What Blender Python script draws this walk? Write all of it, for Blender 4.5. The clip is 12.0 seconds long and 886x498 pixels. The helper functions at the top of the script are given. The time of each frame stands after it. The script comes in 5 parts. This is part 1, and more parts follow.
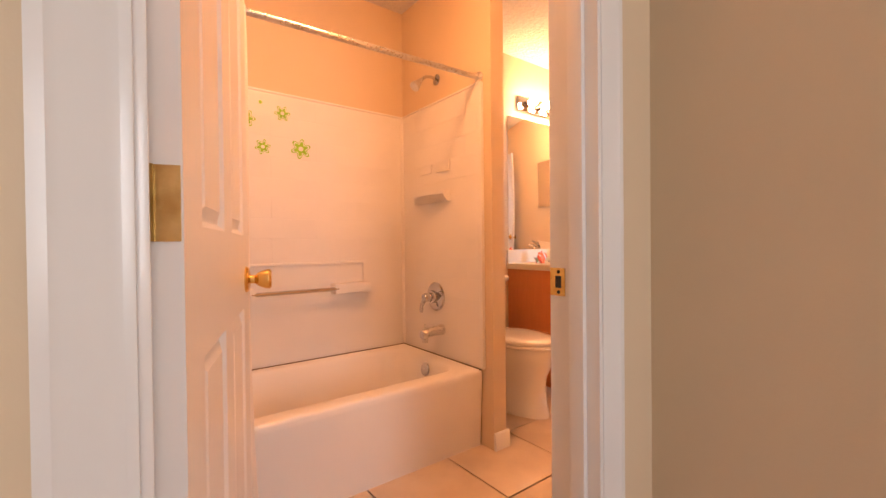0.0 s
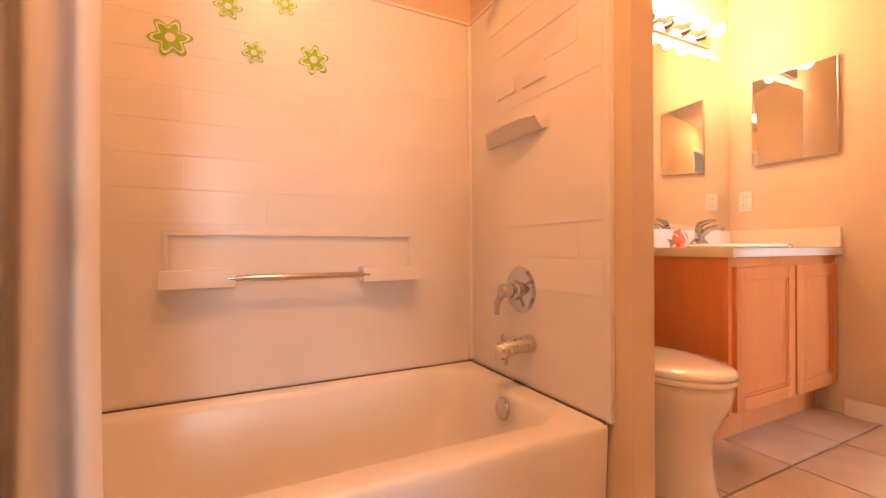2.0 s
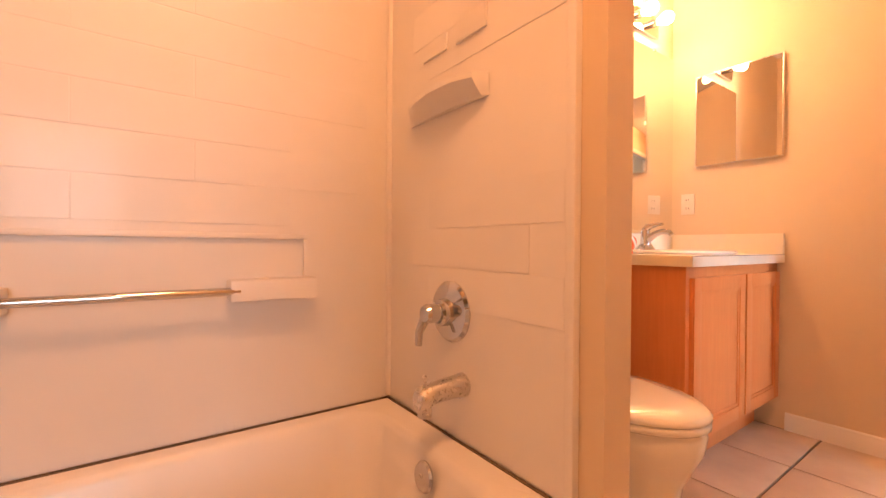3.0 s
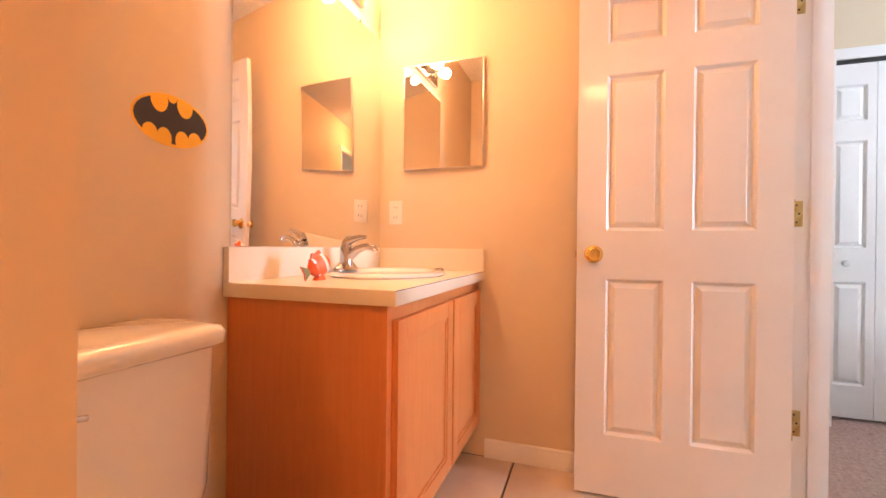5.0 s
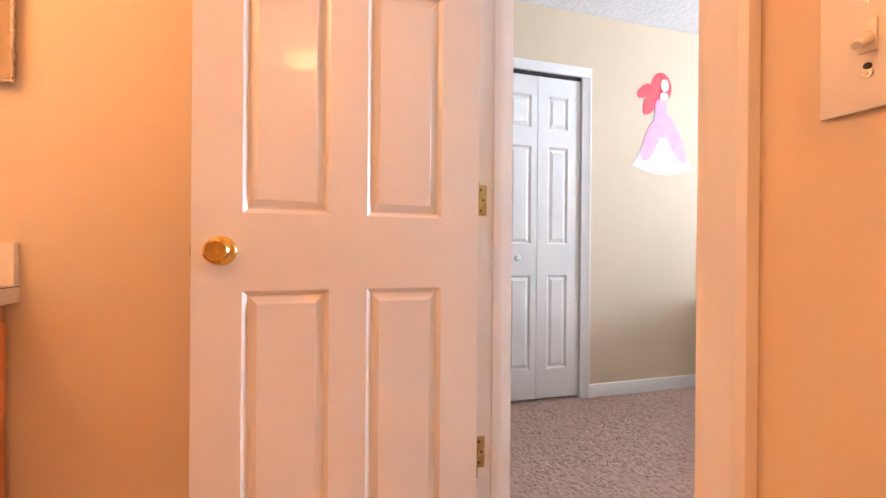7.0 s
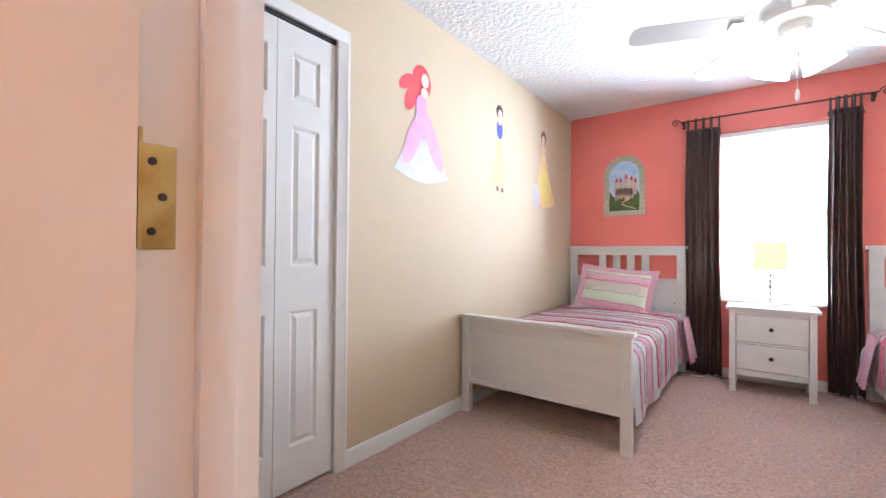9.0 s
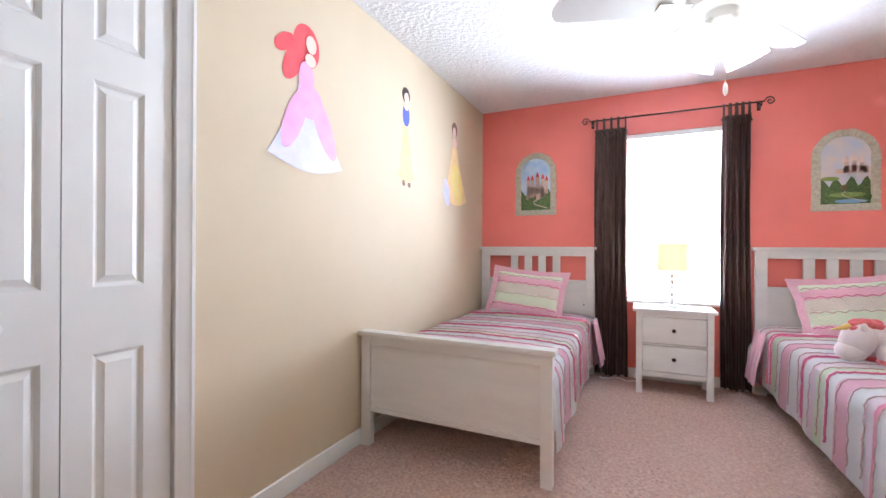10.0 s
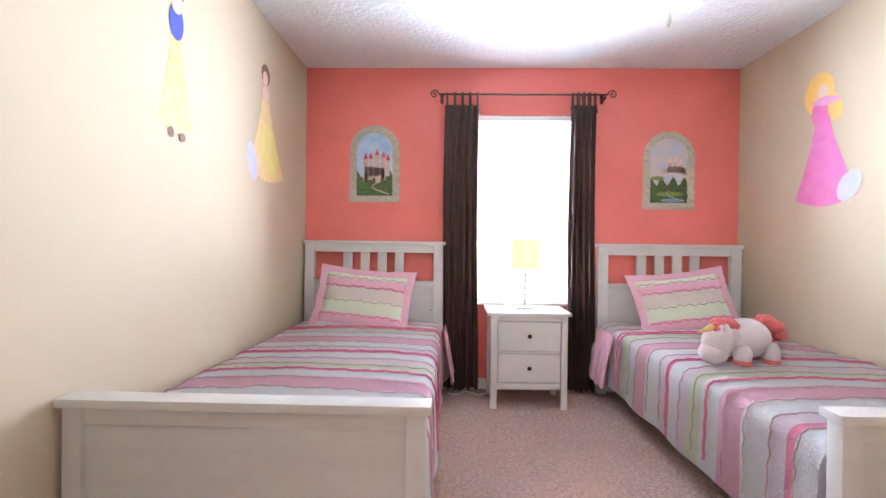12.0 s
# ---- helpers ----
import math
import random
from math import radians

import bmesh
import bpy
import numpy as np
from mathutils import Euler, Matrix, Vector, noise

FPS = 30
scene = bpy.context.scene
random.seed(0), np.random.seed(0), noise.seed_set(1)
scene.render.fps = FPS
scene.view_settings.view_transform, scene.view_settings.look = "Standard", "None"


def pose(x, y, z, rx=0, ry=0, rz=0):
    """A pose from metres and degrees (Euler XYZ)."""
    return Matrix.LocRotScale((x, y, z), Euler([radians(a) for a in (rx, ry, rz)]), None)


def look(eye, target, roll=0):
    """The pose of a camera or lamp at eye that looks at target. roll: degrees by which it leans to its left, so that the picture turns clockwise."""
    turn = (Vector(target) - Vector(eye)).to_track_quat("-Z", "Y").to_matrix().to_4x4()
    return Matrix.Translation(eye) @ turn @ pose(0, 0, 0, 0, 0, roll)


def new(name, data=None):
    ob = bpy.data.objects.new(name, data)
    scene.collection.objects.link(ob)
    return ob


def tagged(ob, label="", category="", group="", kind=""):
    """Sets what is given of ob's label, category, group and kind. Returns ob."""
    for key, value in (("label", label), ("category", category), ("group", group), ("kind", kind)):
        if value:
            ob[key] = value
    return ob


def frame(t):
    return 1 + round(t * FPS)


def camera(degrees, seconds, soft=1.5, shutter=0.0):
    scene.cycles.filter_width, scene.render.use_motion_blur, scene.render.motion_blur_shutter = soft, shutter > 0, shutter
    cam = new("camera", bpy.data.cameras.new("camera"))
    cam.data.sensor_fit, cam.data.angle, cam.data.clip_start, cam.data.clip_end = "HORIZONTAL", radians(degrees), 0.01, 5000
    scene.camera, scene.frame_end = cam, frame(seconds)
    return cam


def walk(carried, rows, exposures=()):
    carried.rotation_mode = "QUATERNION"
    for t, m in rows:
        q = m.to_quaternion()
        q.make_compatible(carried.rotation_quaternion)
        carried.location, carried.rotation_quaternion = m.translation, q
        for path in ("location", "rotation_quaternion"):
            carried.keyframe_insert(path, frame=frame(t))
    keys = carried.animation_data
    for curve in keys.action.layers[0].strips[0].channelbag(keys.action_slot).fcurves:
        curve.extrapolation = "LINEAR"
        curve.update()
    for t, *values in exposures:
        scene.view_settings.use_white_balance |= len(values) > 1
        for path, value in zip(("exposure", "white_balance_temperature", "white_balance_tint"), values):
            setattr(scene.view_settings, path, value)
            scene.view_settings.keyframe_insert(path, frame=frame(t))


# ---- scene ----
cam = camera(93.2, 12.0)
PATH = [
    (0, (0.533, 0.52, 0.991), (1.739, 2.116, 0.97), -0.6),
    (0.5, (0.712, 0.702, 0.967), (1.762, 2.405, 0.944), -0.6),
    (1, (0.832, 0.894, 0.902), (1.776, 2.657, 0.884), -0.6),
    (1.5, (0.934, 1.086, 0.881), (1.843, 2.868, 0.866), -0.4),
    (2, (1.022, 1.24, 0.844), (1.92, 3.027, 0.843), -0.3),
    (2.5, (1.138, 1.408, 0.842), (2.099, 3.162, 0.841), -0.3),
    (2.7, (1.176, 1.459, 0.855), (2.207, 3.173, 0.846), -0.0),
    (4.3, (1.760, 1.757, 0.898), (3.471, 2.797, 0.903), 0.6),
    (4.5, (1.808, 1.758, 0.91), (3.575, 2.696, 0.911), 0.6),
    (5, (1.902, 1.79, 0.949), (3.796, 2.433, 0.943), 0.6),
    (5.5, (2.0, 1.768, 0.945), (3.976, 2.073, 0.958), 0.7),
    (6, (2.15, 1.713, 0.932), (4.15, 1.715, 0.939), 0.6),
    (6.5, (2.34, 1.589, 0.925), (4.324, 1.34, 0.935), 0.4),
    (6.7, (2.420, 1.565, 0.927), (4.396, 1.201, 0.932), 0.4),
    (8.3, (3.027, 1.362, 1.021), (4.531, 0.043, 1.029), 0.7),
    (8.5, (3.089, 1.339, 1.016), (4.512, -0.067, 1.034), 0.6),
    (9, (3.266, 1.229, 1.034), (4.474, -0.365, 1.052), 0.5),
    (9.5, (3.375, 1.077, 1.07), (4.38, -0.653, 1.078), 0.4),
    (10, (3.437, 0.861, 1.087), (4.286, -0.95, 1.087), 0.3),
    (10.5, (3.49, 0.634, 1.116), (4.203, -1.235, 1.106), 0.3),
    (11, (3.558, 0.362, 1.072), (4.074, -1.571, 1.067), 0.5),
    (11.5, (3.635, 0.173, 1.058), (3.962, -1.8, 1.047), 0.5),
    (12, (3.717, 0.116, 1.08), (3.765, -1.884, 1.066), 0.7),
]
walk(cam, [(t, look(eye, target, roll)) for t, eye, target, roll in PATH], [(0, 0.42), (2.5, 0.5), (5.0, 0.55), (6.5, 0.52), (8.5, 0.28), (12.0, 0.26)])

# ---- world, sun, large lights ----
world = bpy.data.worlds.new("world")
scene.world = world
world.use_nodes = True
wn = world.node_tree.nodes
sky = wn.new("ShaderNodeTexSky")
sky.sky_type = "NISHITA"
sky.sun_disc = False
sky.sun_elevation, sky.sun_rotation = radians(50), radians(160)
world.node_tree.links.new(sky.outputs["Color"], wn["Background"].inputs["Color"])
wn["Background"].inputs["Strength"].default_value = 0.12


def area_lamp(name, m, w, h, power, colour):
    d = bpy.data.lights.new(name, "AREA")
    d.shape, d.size, d.size_y, d.energy, d.color = "RECTANGLE", w, h, power, colour
    ob = new(name, d)
    ob.matrix_world = m
    return ob


area_lamp("window_daylight", look((3.18, -3.24, 1.36), (3.18, 0, 1.30)), 0.78, 1.50, 355, (0.69, 0.81, 1.0))
area_lamp("hall_window_daylight", look((0.55, -2.13, 1.4), (0.55, 2, 1.35)), 0.9, 1.3, 28, (0.94, 0.90, 0.92))


# ---- materials ----
def material(name, colour, rough=0.6, metal=0.0, second=None, scale=6.0, grain=120.0, bump=0.1, depth=0.002, coat=0.0, coords="Object", stretch=(1, 1, 1)):
    m = bpy.data.materials.new(name)
    m.use_nodes = True
    n, l = m.node_tree.nodes, m.node_tree.links
    b = n["Principled BSDF"]
    b.inputs["Roughness"].default_value = rough
    b.inputs["Metallic"].default_value = metal
    b.inputs["Coat Weight"].default_value = coat
    b.inputs["Coat Roughness"].default_value = 0.08
    tc = n.new("ShaderNodeTexCoord")
    mp = n.new("ShaderNodeMapping")
    mp.inputs["Scale"].default_value = stretch
    l.new(tc.outputs[coords], mp.inputs["Vector"])
    big = n.new("ShaderNodeTexNoise")
    big.inputs["Scale"].default_value, big.inputs["Detail"].default_value = scale, 4
    l.new(mp.outputs[0], big.inputs["Vector"])
    fine = n.new("ShaderNodeTexNoise")
    fine.inputs["Scale"].default_value, fine.inputs["Detail"].default_value = grain, 3
    l.new(mp.outputs[0], fine.inputs["Vector"])
    if second is None:
        second = tuple(c * 0.93 for c in colour)
    ramp = n.new("ShaderNodeMapRange")
    ramp.inputs["From Min"].default_value, ramp.inputs["From Max"].default_value = 0.3, 0.7
    l.new(big.outputs["Fac"], ramp.inputs["Value"])
    mx = n.new("ShaderNodeMix")
    mx.data_type = "RGBA"
    mx.inputs["A"].default_value, mx.inputs["B"].default_value = (*colour, 1), (*second, 1)
    l.new(ramp.outputs[0], mx.inputs["Factor"])
    l.new(mx.outputs["Result"], b.inputs["Base Color"])
    r2 = n.new("ShaderNodeMapRange")
    r2.inputs["To Min"].default_value, r2.inputs["To Max"].default_value = rough * 0.85, min(1, rough * 1.15)
    l.new(fine.outputs["Fac"], r2.inputs["Value"])
    l.new(r2.outputs[0], b.inputs["Roughness"])
    if bump:
        bp = n.new("ShaderNodeBump")
        bp.inputs["Strength"].default_value, bp.inputs["Distance"].default_value = bump, depth
        l.new(fine.outputs["Fac"], bp.inputs["Height"])
        l.new(bp.outputs[0], b.inputs["Normal"])
    return m


def glowing(name, colour, strength):
    m = bpy.data.materials.new(name)
    m.use_nodes = True
    b = m.node_tree.nodes["Principled BSDF"]
    b.inputs["Base Color"].default_value = (*colour, 1)
    b.inputs["Emission Color"].default_value = (*colour, 1)
    b.inputs["Emission Strength"].default_value = strength
    b.inputs["Roughness"].default_value = 0.4
    return m


def wood(name, a, c, rough=0.4):
    m = material(name, a, rough, second=c, scale=9, grain=60, bump=0.12, depth=0.001, stretch=(9, 9, 0.7), coat=0.15)
    return m


def stripes(name, bands, rough=0.85):
    """Cloth with bands along the object's y, and quilted relief."""
    m = material(name, (0.8, 0.8, 0.8), rough, scale=14, grain=90, bump=0.9, depth=0.006)
    n, l = m.node_tree.nodes, m.node_tree.links
    b = n["Principled BSDF"]
    tc = n.new("ShaderNodeTexCoord")
    sep = n.new("ShaderNodeSeparateXYZ")
    l.new(tc.outputs["Object"], sep.inputs[0])
    wob = n.new("ShaderNodeTexNoise")
    wob.inputs["Scale"].default_value = 5
    l.new(tc.outputs["Object"], wob.inputs["Vector"])
    add = n.new("ShaderNodeMath")
    add.operation = "MULTIPLY_ADD"
    add.inputs[1].default_value = 0.02
    l.new(wob.outputs["Fac"], add.inputs[0])
    l.new(sep.outputs["Y"], add.inputs[2])
    rep = n.new("ShaderNodeMath")
    rep.operation = "FRACT"
    mul = n.new("ShaderNodeMath")
    mul.operation = "MULTIPLY"
    mul.inputs[1].default_value = 1 / sum(w for w, _ in bands)
    l.new(add.outputs[0], mul.inputs[0])
    l.new(mul.outputs[0], rep.inputs[0])
    cr = n.new("ShaderNodeValToRGB")
    cr.color_ramp.interpolation = "CONSTANT"
    total, at = sum(w for w, _ in bands), 0.0
    for i, (w, c) in enumerate(bands):
        e = cr.color_ramp.elements[i] if i < 2 else cr.color_ramp.elements.new(at / total)
        e.position, e.color = at / total, (*c, 1)
        at += w
    l.new(rep.outputs[0], cr.inputs["Fac"])
    fl = n.new("ShaderNodeTexNoise")
    fl.inputs["Scale"].default_value = 60
    l.new(tc.outputs["Object"], fl.inputs["Vector"])
    mx = n.new("ShaderNodeMix")
    mx.data_type, mx.blend_type = "RGBA", "MULTIPLY"
    mx.inputs["Factor"].default_value = 0.25
    l.new(cr.outputs["Color"], mx.inputs["A"])
    l.new(fl.outputs["Color"], mx.inputs["B"])
    l.new(cr.outputs["Color"], b.inputs["Base Color"])
    b.inputs["Sheen Weight"].default_value = 0.2
    return m


WALL = material("beige_wall_paint", (0.70, 0.57, 0.40), 0.55, second=(0.67, 0.545, 0.38), scale=2.5, grain=180, bump=0.12, depth=0.0015)
CREAM = material("cream_wall_paint", (0.63, 0.515, 0.365), 0.75, second=(0.60, 0.49, 0.345), scale=2.0, grain=170, bump=0.15, depth=0.0015)
CORAL = material("coral_wall_paint", (0.86, 0.215, 0.18), 0.5, second=(0.79, 0.19, 0.155), scale=2.5, grain=180, bump=0.12, depth=0.0015)
CEIL = material("knockdown_ceiling_paint", (0.80, 0.80, 0.80), 0.9, second=(0.74, 0.74, 0.75), scale=45, grain=38, bump=0.9, depth=0.012)
TRIM = material("white_trim_paint", (0.80, 0.79, 0.77), 0.3, scale=3, grain=70, bump=0.05, depth=0.001, coat=0.2)
DOOR = material("white_door_paint", (0.78, 0.77, 0.75), 0.32, scale=3, grain=90, bump=0.10, depth=0.001, coat=0.2)
ACRYL = material("white_acrylic", (0.82, 0.80, 0.78), 0.32, scale=2, grain=40, bump=0.03, depth=0.001, coat=0.12)
PORC = material("white_porcelain", (0.83, 0.81, 0.77), 0.09, scale=2, grain=30, bump=0.0, coat=0.6)
TILE = material("beige_floor_tile", (0.66, 0.55, 0.44), 0.35, second=(0.54, 0.43, 0.34), scale=5, grain=60, bump=0.15, depth=0.002, coat=0.1)
GROUT = material("brown_grout", (0.16, 0.11, 0.08), 0.9, scale=20)
CARPET = material("taupe_carpet", (0.61, 0.43, 0.37), 1.0, second=(0.43, 0.295, 0.25), scale=55, grain=260, bump=0.8, depth=0.006)
OAK = wood("orange_oak", (0.66, 0.238, 0.074), (0.61, 0.208, 0.06), 0.42)
LAMIN = material("cream_laminate", (0.80, 0.73, 0.60), 0.3, scale=8, grain=200, bump=0.03, depth=0.0005, coat=0.2)
CHROME = material("chrome", (0.60, 0.60, 0.61), 0.07, 1.0, scale=5, grain=30, bump=0.0)
BRASS = material("polished_brass", (0.88, 0.62, 0.22), 0.11, 1.0, second=(0.72, 0.46, 0.13), scale=18, grain=80, bump=0.03, depth=0.0005)
OLDBRASS = material("worn_brass", (0.62, 0.47, 0.22), 0.35, 1.0, second=(0.42, 0.28, 0.10), scale=30, grain=80, bump=0.1, depth=0.0005)
STEEL = material("brushed_steel", (0.70, 0.68, 0.65), 0.28, 1.0, scale=8, grain=120, bump=0.04, depth=0.0005)
IRON = material("dark_bronze_iron", (0.06, 0.04, 0.03), 0.4, 0.8, scale=20, grain=90, bump=0.1, depth=0.001)
MIRROR = material("mirror_silver", (0.90, 0.90, 0.90), 0.015, 1.0, second=(0.89, 0.89, 0.89), bump=0.0)
WHITEW = material("white_painted_wood", (0.76, 0.74, 0.72), 0.42, scale=4, grain=60, bump=0.12, depth=0.0008, stretch=(1, 1, 4))
PLASTIC = material("cream_plastic", (0.80, 0.76, 0.68), 0.35, bump=0.0)
DARK = material("dark_slot", (0.02, 0.018, 0.016), 0.7, bump=0.0)
CAULK = material("dark_caulk", (0.13, 0.09, 0.06), 0.7, bump=0.0)
CURTAIN = material("brown_curtain_cloth", (0.078, 0.043, 0.035), 0.42, second=(0.05, 0.027, 0.022), scale=10, grain=150, bump=0.3, depth=0.001)
LINER = material("white_shower_curtain", (0.80, 0.76, 0.72), 0.5, scale=4, grain=90, bump=0.1, depth=0.001)
GREEN = material("green_vinyl", (0.30, 0.58, 0.03), 0.4, second=(0.24, 0.48, 0.02), scale=30, bump=0.02)
WHITEV = material("white_vinyl", (0.82, 0.82, 0.80), 0.4, bump=0.02)
YELLOW = material("yellow_vinyl", (0.88, 0.50, 0.03), 0.4, bump=0.02)
BLACKV = material("black_vinyl", (0.03, 0.022, 0.02), 0.4, bump=0.02)
PINKV = material("pink_vinyl", (0.80, 0.40, 0.62), 0.45, second=(0.74, 0.32, 0.55), scale=12, bump=0.02)
LILACV = material("lilac_vinyl", (0.66, 0.64, 0.86), 0.45, second=(0.58, 0.56, 0.82), scale=12, bump=0.02)
REDV = material("red_vinyl", (0.78, 0.09, 0.10), 0.45, second=(0.66, 0.05, 0.07), scale=14, bump=0.02)
SKINV = material("peach_vinyl", (0.84, 0.60, 0.50), 0.45, bump=0.02)
LEMONV = material("lemon_vinyl", (0.84, 0.74, 0.30), 0.45, second=(0.80, 0.66, 0.18), scale=12, bump=0.02)
GOLDV = material("pale_gold_vinyl", (0.84, 0.66, 0.36), 0.45, second=(0.82, 0.58, 0.26), scale=12, bump=0.02)
BLUEV = material("blue_vinyl", (0.07, 0.10, 0.42), 0.45, bump=0.02)
ROSEV = material("rose_vinyl", (0.80, 0.24, 0.52), 0.45, second=(0.74, 0.17, 0.45), scale=12, bump=0.02)
BLONDV = material("blond_vinyl", (0.88, 0.58, 0.16), 0.45, bump=0.02)
BROWNV = material("brown_vinyl", (0.20, 0.09, 0.05), 0.45, bump=0.02)
PINKC = material("pink_quilted_cotton", (0.84, 0.52, 0.62), 0.9, second=(0.80, 0.45, 0.56), scale=20, grain=110, bump=0.8, depth=0.004)
DEEPPINK = material("deep_pink_cotton", (0.76, 0.20, 0.33), 0.9, second=(0.66, 0.14, 0.26), scale=30, grain=110, bump=0.8, depth=0.004)
SEAM = material("dusky_ruffle_cotton", (0.70, 0.47, 0.50), 0.9, second=(0.55, 0.33, 0.33), scale=40, grain=110, bump=0.5)
PLUSHW = material("white_plush", (0.80, 0.70, 0.72), 0.95, scale=30, grain=220, bump=1.0, depth=0.006)
PLUSHP = material("coral_plush", (0.84, 0.22, 0.22), 0.95, second=(0.72, 0.14, 0.16), scale=40, grain=160, bump=1.0, depth=0.01)
GOLDC = material("gold_cloth", (0.75, 0.52, 0.16), 0.35, 0.5, scale=30, grain=90, bump=0.3)
SHADE = glowing("lit_lampshade", (1.0, 0.80, 0.50), 0.55)
BULB = glowing("lit_globe_bulb", (1.0, 0.465, 0.20), 145)
# glow of the assumed bathroom ceiling light, which stays out of view
FILL_DOME = glowing("added_dome_glow", (1.0, 0.40, 0.15), 84)
FROST = glowing("lit_frosted_glass", (0.92, 0.97, 1.0), 2.6)
FANBULB = glowing("lit_fan_bulb", (0.94, 0.97, 1.0), 11)
STONE = material("painted_stone", (0.60, 0.55, 0.44), 0.6, second=(0.44, 0.39, 0.30), scale=40, grain=150, bump=0.3)
SKYV = material("painted_sky", (0.30, 0.52, 0.80), 0.5, second=(0.62, 0.72, 0.84), scale=9, bump=0.02)
CASTLE = material("painted_castle", (0.72, 0.52, 0.44), 0.5, second=(0.62, 0.43, 0.36), scale=40, bump=0.02)
HILL = material("painted_foliage", (0.04, 0.10, 0.035), 0.6, second=(0.13, 0.19, 0.05), scale=60, bump=0.1)
MEADOW = material("painted_meadow", (0.30, 0.36, 0.10), 0.6, second=(0.16, 0.26, 0.06), scale=50, bump=0.02)
POND = material("painted_water", (0.20, 0.38, 0.55), 0.5, bump=0.02)
SUNSET = material("painted_sunset", (0.75, 0.58, 0.50), 0.5, second=(0.45, 0.55, 0.72), scale=6, bump=0.02)
ORANGE = material("orange_resin", (0.85, 0.17, 0.05), 0.4, second=(0.75, 0.11, 0.03), scale=30, grain=80, bump=0.2)
OLIVE = material("olive_resin", (0.22, 0.19, 0.04), 0.5, bump=0.1)
SLAT = material("white_blind_slat", (0.85, 0.86, 0.87), 0.5, bump=0.02)
WIRE = material("black_cable", (0.02, 0.02, 0.02), 0.5, bump=0.0)
GLASS = bpy.data.materials.new("window_glass")
GLASS.use_nodes = True
gb = GLASS.node_tree.nodes["Principled BSDF"]
gb.inputs["Transmission Weight"].default_value, gb.inputs["Roughness"].default_value, gb.inputs["IOR"].default_value = 1.0, 0.0, 1.45
PINK, WHITE, PALE, SAGE, DEEP = (0.86, 0.50, 0.62), (0.88, 0.87, 0.88), (0.87, 0.74, 0.80), (0.74, 0.81, 0.64), (0.82, 0.28, 0.42)
QUILT = stripes("striped_quilt_cotton", [(0.07, PINK), (0.14, WHITE), (0.07, PALE), (0.035, DEEP), (0.10, WHITE), (0.07, PALE), (0.09, SAGE), (0.13, WHITE), (0.06, PINK)])
SHAM = stripes("striped_sham_cotton", [(0.085, (0.74, 0.68, 0.60)), (0.07, PINK), (0.10, SAGE), (0.085, WHITE), (0.07, PINK), (0.10, SAGE)])


# ---- building helpers ----
def box(bm, x0, y0, z0, x1, y1, z1, bev=0.0):
    m = Matrix.Translation(((x0 + x1) / 2, (y0 + y1) / 2, (z0 + z1) / 2)) @ Matrix.Diagonal((abs(x1 - x0), abs(y1 - y0), abs(z1 - z0), 1))
    v = bmesh.ops.create_cube(bm, size=1, matrix=m)["verts"]
    if bev:
        e = list({e for q in v for e in q.link_edges})
        bmesh.ops.bevel(bm, geom=e, offset=bev, segments=2, profile=0.7, affect="EDGES")
    return bm


def cyl(bm, a, b, r0, r1=None, n=24):
    a, b, n = Vector(a), Vector(b), max(n, 14)
    q = (b - a).to_track_quat("Z", "Y").to_matrix().to_4x4()
    bmesh.ops.create_cone(bm, cap_ends=True, segments=n, radius1=r0, radius2=r0 if r1 is None else r1, depth=(b - a).length, matrix=Matrix.Translation((a + b) / 2) @ q)
    return bm


def ball(bm, c, r, s=(1, 1, 1), n=20, turn=None):
    n = max(n, 14)
    m = Matrix.Translation(c) @ (turn or Matrix.Identity(4)) @ Matrix.Diagonal((r * s[0], r * s[1], r * s[2], 1))
    bmesh.ops.create_uvsphere(bm, u_segments=n, v_segments=max(8, n // 2), radius=1, matrix=m)
    return bm


def lathe(bm, profile, m=None, n=32):
    """Turns (radius, height) pairs round z, then places them by m."""
    m = m or Matrix.Identity(4)
    rings = []
    for r, z in profile:
        rings.append([bm.verts.new(m @ Vector((r * math.cos(2 * math.pi * i / n), r * math.sin(2 * math.pi * i / n), z))) for i in range(n)])
    for a, b in zip(rings, rings[1:]):
        for i in range(n):
            bm.faces.new((a[i], a[(i + 1) % n], b[(i + 1) % n], b[i]))
    bm.faces.new(rings[0][::-1])
    bm.faces.new(rings[-1])
    return bm


def tube(bm, pts, r, n=10):
    pts, n = [Vector(p) for p in pts], max(n, 13)
    rings = []
    for i, p in enumerate(pts):
        d = (pts[min(i + 1, len(pts) - 1)] - pts[max(i - 1, 0)]).normalized()
        u = d.cross(Vector((0, 0, 1)) if abs(d.z) < 0.9 else Vector((1, 0, 0))).normalized()
        w = d.cross(u)
        rr = r[i] if isinstance(r, (list, tuple)) else r
        rings.append([bm.verts.new(p + (u * math.cos(2 * math.pi * k / n) + w * math.sin(2 * math.pi * k / n)) * rr) for k in range(n)])
    for a, b in zip(rings, rings[1:]):
        for k in range(n):
            bm.faces.new((a[k], a[(k + 1) % n], b[(k + 1) % n], b[k]))
    bm.faces.new(rings[0][::-1])
    bm.faces.new(rings[-1])
    return bm


